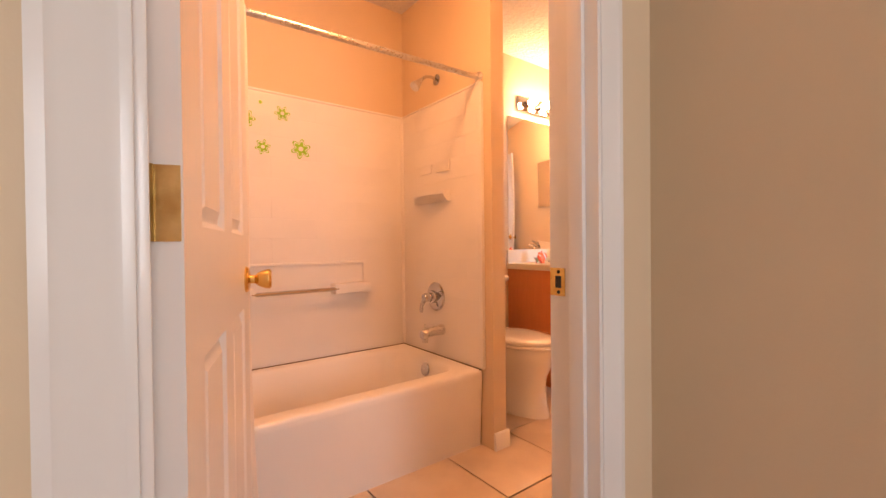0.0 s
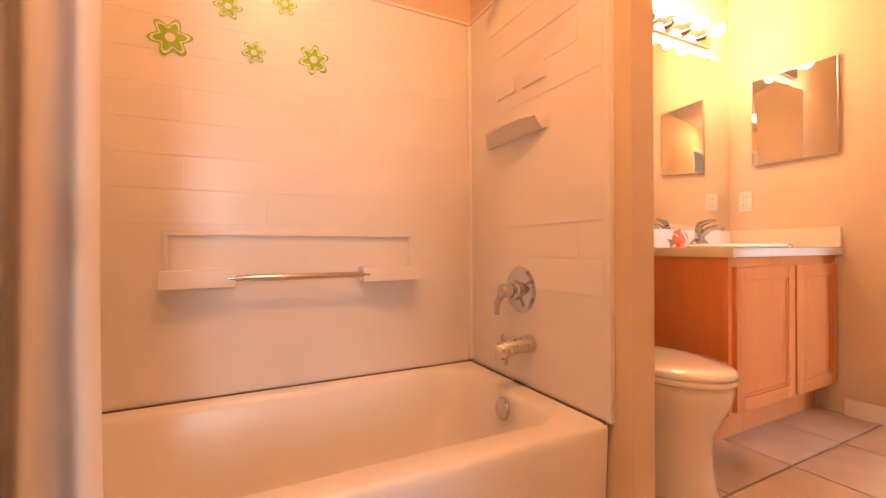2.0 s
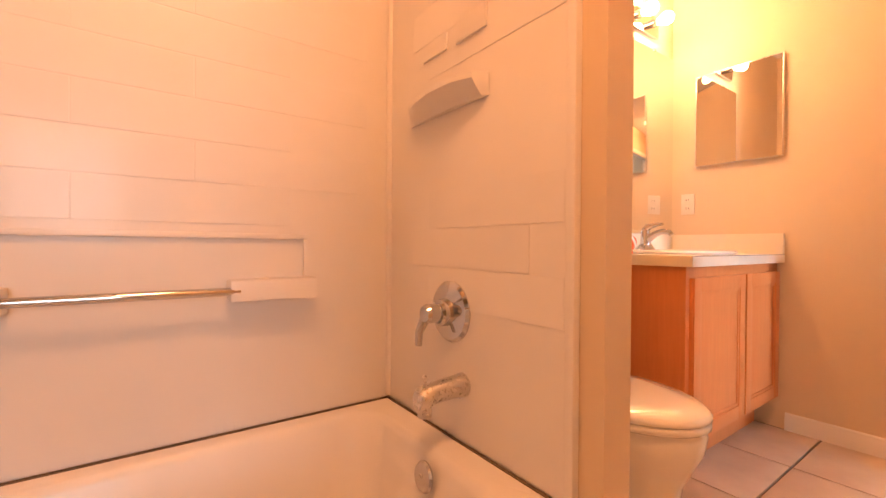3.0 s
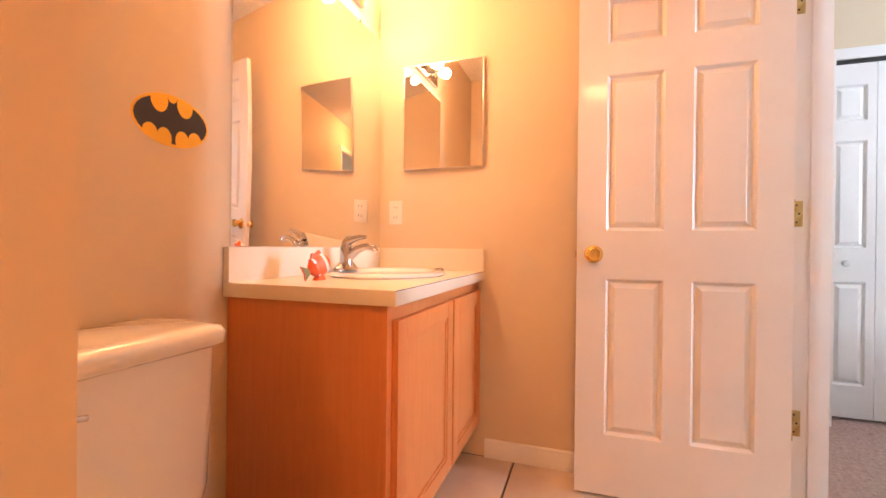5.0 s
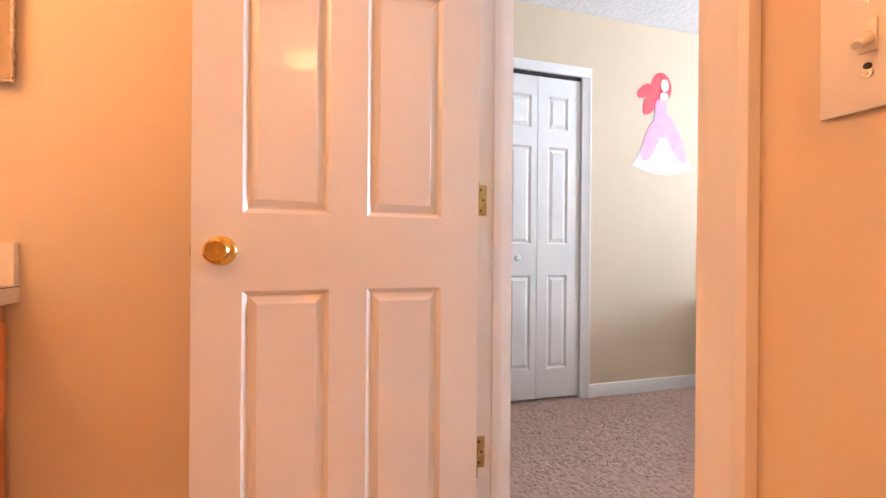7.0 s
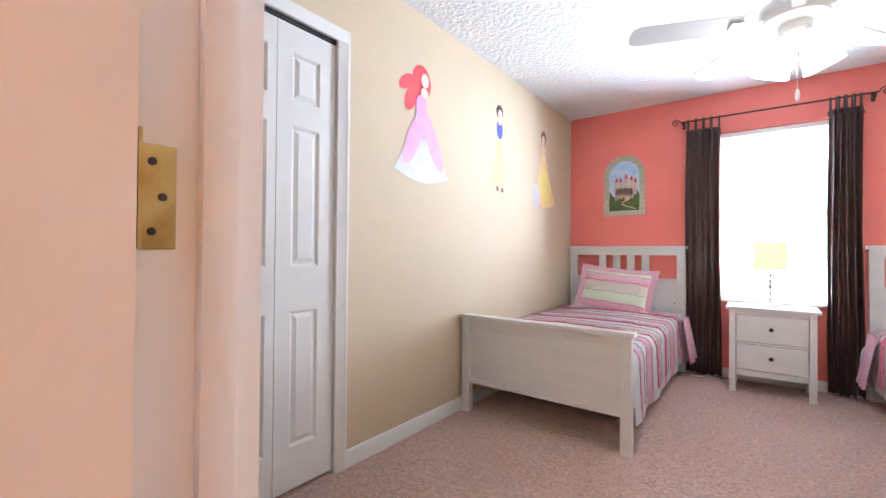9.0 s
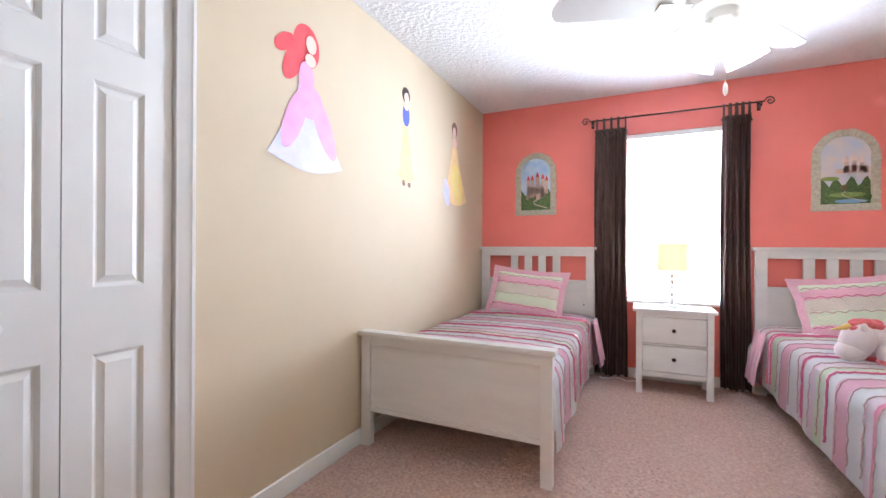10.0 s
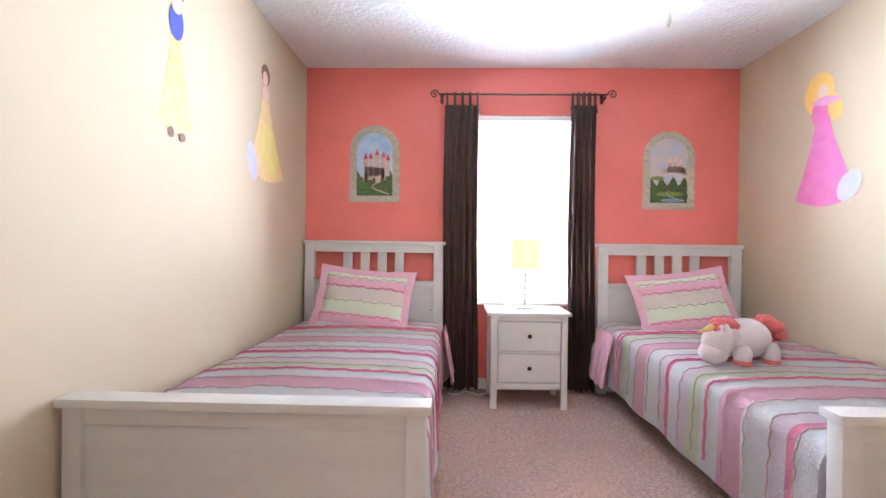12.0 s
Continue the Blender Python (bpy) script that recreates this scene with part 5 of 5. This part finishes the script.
    for i in range(n):
        a0, a1 = math.pi * i / n + 0.012, math.pi * (i + 1) / n - 0.012
        ro = rr + 0.006 * rnd.random()
        part("stone", prism(bmesh.new(), [(inner * math.cos(a0), rise + inner * math.sin(a0)), (ro * math.cos(a0), rise + ro * math.sin(a0)), (ro * math.cos(a1), rise + ro * math.sin(a1)), (inner * math.cos(a1), rise + inner * math.sin(a1))], pose(0, 0, 0.001), 0.003), STONE, t)
    part("ledge_stone", B(-rr - 0.004, 0, 0.001, rr + 0.004, 0.048, 0.005, 0.0015), STONE, t)


arch_decal(4.322, 1.408, SKYV, HILL, False)
arch_decal(2.108, 1.375, SUNSET, HILL, True)


# plain coloured wall stickers: a bell-shaped lower piece, a small middle piece and a round top piece
def bell(x0, x1, w, z0, z1, lean=0.0, wave=0.0):
    """From a narrow waist of width w at z1 to the hem x0..x1 at z0."""
    out, n = [], 14
    cx = (x0 + x1) / 2
    for i in range(n + 1):
        f = i / n
        out.append((lean * (1 - f) - w / 2 * (1 - f) + x0 * f ** 1.25 + 0.0 * cx, z1 + (z0 + 0.05 - z1) * f))
    for i in range(1, 9):
        f = i / 9
        out.append((x0 + (x1 - x0) * f, z0 + 0.05 - 0.05 * math.sin(math.pi * f) + wave * math.sin(f * 14)))
    for i in range(n + 1):
        f = 1 - i / n
        out.append((lean * (1 - f) + w / 2 * (1 - f) + x1 * f ** 1.25, z1 + (z0 + 0.05 - z1) * f))
    return out


def sticker(m, pieces, label):
    t = thing("shape_decal", m, label, "wall decal", "shape decals")
    for k, (nm, outline, mat) in enumerate(pieces):
        part(nm, prism(bmesh.new(), outline, pose(0, 0, 0.0004 + k * 0.0006), 0.0006), mat, t)


def east(y, z):
    return pose(X_E - 0.0003, y, z, 90, 0, -90)


# local x runs towards the coral wall on the east side
sticker(east(-0.64, 1.445), [
    ("red_wave", oval(0.00, 0.585, 0.085, 0.10), REDV), ("red_wave", oval(-0.075, 0.50, 0.05, 0.12, turn=-0.5), REDV), ("red_wave", oval(-0.135, 0.55, 0.035, 0.07, turn=-0.9), REDV),
    ("lilac_bell", bell(-0.23, 0.26, 0.10, 0.0, 0.40), LILACV), ("pink_drape", oval(-0.075, 0.235, 0.055, 0.16, turn=-0.42), PINKV), ("pink_drape", oval(0.115, 0.235, 0.055, 0.17, turn=0.5), PINKV),
    ("pink_drape", oval(0.02, 0.33, 0.085, 0.08), PINKV), ("pink_top", oval(-0.005, 0.435, 0.05, 0.075), PINKV), ("peach_disc", oval(0.025, 0.60, 0.034, 0.042), SKINV), ("peach_bar", oval(0.02, 0.525, 0.035, 0.03), SKINV)],
    "large vinyl wall sticker of plain pink, lilac and red shapes")
sticker(east(-1.56, 1.505), [
    ("black_disc", oval(0.0, 0.605, 0.052, 0.05), BLACKV), ("lemon_bell", bell(-0.10, 0.115, 0.055, 0.02, 0.41), LEMONV), ("blue_top", oval(0.0, 0.47, 0.045, 0.075), BLUEV),
    ("peach_disc", oval(0.004, 0.585, 0.030, 0.036), SKINV), ("peach_bar", oval(0.0, 0.525, 0.028, 0.022), SKINV), ("brown_foot", oval(-0.03, 0.018, 0.018, 0.022), BROWNV), ("brown_foot", oval(0.04, 0.012, 0.020, 0.018), BROWNV)],
    "narrow vinyl wall sticker of plain lemon and blue shapes")
sticker(east(-2.37, 1.435), [
    ("brown_disc", oval(0.0, 0.655, 0.055, 0.06), BROWNV), ("gold_bell", bell(-0.20, 0.27, 0.10, 0.02, 0.50), GOLDV), ("lilac_hem", oval(-0.16, 0.11, 0.055, 0.11, turn=0.3), LILACV),
    ("gold_drape", oval(0.06, 0.20, 0.10, 0.17, turn=0.4), LEMONV), ("peach_disc", oval(-0.01, 0.63, 0.032, 0.042), SKINV), ("peach_bar", oval(-0.005, 0.54, 0.045, 0.045), SKINV)],
    "pale vinyl wall sticker of plain gold and peach shapes")
sticker(pose(X_W + 0.0003, -2.36, 1.335, 90, 0, 90), [
    ("blond_wave", oval(-0.03, 0.66, 0.10, 0.12), BLONDV), ("blond_wave", oval(0.05, 0.57, 0.06, 0.10, turn=0.5), BLONDV), ("rose_bell", bell(-0.185, 0.22, 0.09, 0.0, 0.52), ROSEV), ("rose_top", oval(-0.02, 0.545, 0.055, 0.08), ROSEV),
    ("lilac_hem", oval(0.17, 0.10, 0.06, 0.09, turn=-0.6), LILACV), ("peach_disc", oval(0.0, 0.66, 0.036, 0.045), SKINV), ("rose_collar", oval(0.02, 0.605, 0.09, 0.025, turn=-0.15), PINKV)],
    "large vinyl wall sticker of plain rose and blond shapes")


# lamp cord lying on the carpet under the window
wc = thing("lamp_cord", pose(0, 0, 0), "thin white lamp cord lying on the carpet below the window", "cord")
part("cord", tube(bmesh.new(), [(3.74 - 0.02 * i, -2.93 + 0.035 * math.sin(i * 0.7) + 0.012 * math.sin(i * 1.9), 0.012) for i in range(16)], 0.004, 8), WHITEV, wc)


# plush toy on the second bed
def plush():
    bm = bmesh.new()
    def add(mi, *a, **k):
        c = len(bm.faces)
        ball(bm, *a, **k)
        bm.faces.ensure_lookup_table()
        for f in bm.faces[c:]:
            f.material_index = mi
    add(0, (-0.02, 0, 0.125), 0.1, (1.25, 0.85, 0.95), 28)
    add(0, (0.15, 0.01, 0.115), 0.075, (0.95, 0.85, 1.25), 24, turn=Matrix.Rotation(radians(-12), 4, "Y"))
    add(0, (0.175, 0.01, 0.065), 0.062, (1.05, 0.95, 0.9), 22)
    add(0, (0.09, 0, 0.14), 0.065, (1, 0.9, 0.9), 18)
    for x, y in ((0.05, 0.05), (0.05, -0.05), (-0.11, 0.055), (-0.10, -0.05)):
        add(0, (x, y, 0.06), 0.04, (1, 1, 1.35), 14)
        add(1, (x, y, 0.022), 0.038, (1.08, 1.08, 0.55), 14)
    rnd = random.Random(2)
    for k in range(26):
        a = k / 25
        add(1, (0.16 - 0.16 * a + rnd.uniform(-0.012, 0.012), rnd.uniform(-0.035, 0.035), 0.195 - 0.03 * abs(a - 0.3) + rnd.uniform(-0.01, 0.02)), rnd.uniform(0.018, 0.028), (1.4, 0.8, 0.8), 10)
    for k in range(22):
        a = k / 21
        add(1, (-0.125 - 0.055 * a + rnd.uniform(-0.015, 0.015), rnd.uniform(-0.045, 0.045), 0.205 - 0.09 * a * a + rnd.uniform(-0.015, 0.015)), rnd.uniform(0.022, 0.034), (1.2, 0.9, 0.9), 10)
    c = len(bm.faces)
    cyl(bm, (0.185, 0.01, 0.185), (0.275, 0.02, 0.165), 0.018, 0.002, 14)
    bm.faces.ensure_lookup_table()
    for f in bm.faces[c:]:
        f.material_index = 2
    add(0, (0.15, 0.055, 0.185), 0.02, (0.8, 0.5, 1.2), 10)
    for s in (-1, 1):
        add(3, (0.222, 0.01 + s * 0.028, 0.06), 0.007, (0.6, 1, 0.7), 8)
    ob = new("plush_toy", mesh("plush_toy", bm, [PLUSHW, PLUSHP, GOLDC, BLACKV], 80))
    ob.matrix_world = pose(2.31, -1.95, 0.526, 0, 0, 14) @ Matrix.Scale(1.0, 4)
    tagged(ob, "white plush toy horse with coral mane and gold horn", "plush toy")


plush()


# ceiling fan with a light kit
def fan():
    t = thing("ceiling_fan", pose(3.15, -1.08, -0.045), "white ceiling fan with lit tulip glass lamps", "ceiling fan")
    part("canopy", lathe(bmesh.new(), [(0.07, H + 0.0445), (0.07, H + 0.02), (0.05, H - 0.01), (0.018, H - 0.02)]), TRIM, t)
    part("rod", cyl(bmesh.new(), (0, 0, H - 0.02), (0, 0, 2.170), 0.012), TRIM, t)
    part("motor", lathe(bmesh.new(), [(0.02, 2.180), (0.09, 2.170), (0.125, 2.145), (0.130, 2.105), (0.115, 2.075), (0.07, 2.065), (0.06, 2.060)], n=40), TRIM, t)
    part("light_hub", lathe(bmesh.new(), [(0.06, 2.060), (0.062, 2.020), (0.050, 1.995), (0.02, 1.985), (0.004, 1.983)]), TRIM, t)
    for i in range(5):
        R = Matrix.Rotation(radians(20 + 72 * i), 4, "Z")
        arm = part("blade_iron", prism(bmesh.new(), [(0.10, -0.018), (0.20, -0.03), (0.24, -0.03), (0.24, 0.03), (0.20, 0.03), (0.10, 0.018)], R @ pose(0, 0, 2.083), 0.005), TRIM, t)
        part("blade", prism(bmesh.new(), [(0.19, -0.052), (0.40, -0.062), (0.60, -0.066), (0.635, -0.050), (0.65, -0.02), (0.65, 0.02), (0.635, 0.050), (0.60, 0.066), (0.40, 0.062), (0.19, 0.052)], R @ pose(0, 0, 2.092, 11, 0, 0), 0.006), TRIM, arm)
    for i in range(4):
        R = Matrix.Rotation(radians(40 + 90 * i), 4, "Z")
        m = R @ Matrix.Translation((0.055, 0, 2.020)) @ Vector((0.50, 0, -0.86)).to_track_quat("Z", "Y").to_matrix().to_4x4()
        s = part("socket", lathe(bmesh.new(), [(0.018, 0), (0.022, 0.03), (0.020, 0.045)], m), TRIM, t)
        part("bulb", ball(bmesh.new(), m @ Vector((0, 0, 0.126)), 0.026), FANBULB, s, "lit bulb")
        part("shade", lathe(bmesh.new(), [(0.022, 0.035), (0.042, 0.055), (0.060, 0.085), (0.066, 0.120), (0.074, 0.155), (0.070, 0.156), (0.061, 0.120), (0.054, 0.088), (0.020, 0.076), (0.003, 0.075)], m), FROST, s, "lit frosted tulip glass shade")
    ch = part("pull_chain", tube(bmesh.new(), [(0.0, 0.03, 2.000), (0.0, 0.045, 1.970), (-0.005, 0.05, 1.765)], 0.0016, 6), STEEL, t)
    part("chain_pull", lathe(bmesh.new(), [(0.002, 1.770), (0.007, 1.760), (0.009, 1.745), (0.008, 1.730), (0.003, 1.720)], pose(-0.005, 0.05, 0), n=14), TRIM, ch)
    part("pull_chain", tube(bmesh.new(), [(0.03, 0.0, 2.000), (0.045, 0.0, 1.970), (0.045, 0.0, 1.88)], 0.0016, 6), STEEL, t)


fan()

# ---- bathroom floor tiles, last ----
fl = bpy.data.objects["floor"]
TS, G = 0.413, 0.008
tile_me = mesh("floor_tile", B(-TS / 2 + G / 2, -TS / 2 + G / 2, -0.012, TS / 2 - G / 2, TS / 2 - G / 2, 0.0, 0.0025), TILE)
edge = {}
x = 2.949 - 7 * TS
while x < X_BE:
    y = 2.081 - 3 * TS
    while y < Y_N:
        xa, xb, ya, yb = max(x, BX0), min(x + TS, X_BE), max(y, 1.05), min(y + TS, Y_N)
        if xb - xa > 0.03 and yb - ya > 0.03:
            if xb - xa > TS - 0.001 and yb - ya > TS - 0.001:
                ob = new("floor_tile", tile_me)
                ob.location = (x + TS / 2, y + TS / 2, 0)
            else:
                ob = new("floor_tile", mesh("floor_tile", B(xa + G / 2, ya + G / 2, -0.012, xb - G / 2, yb - G / 2, 0.0, 0.0025), TILE))
            ob.parent = fl
        y += TS
    x += TS
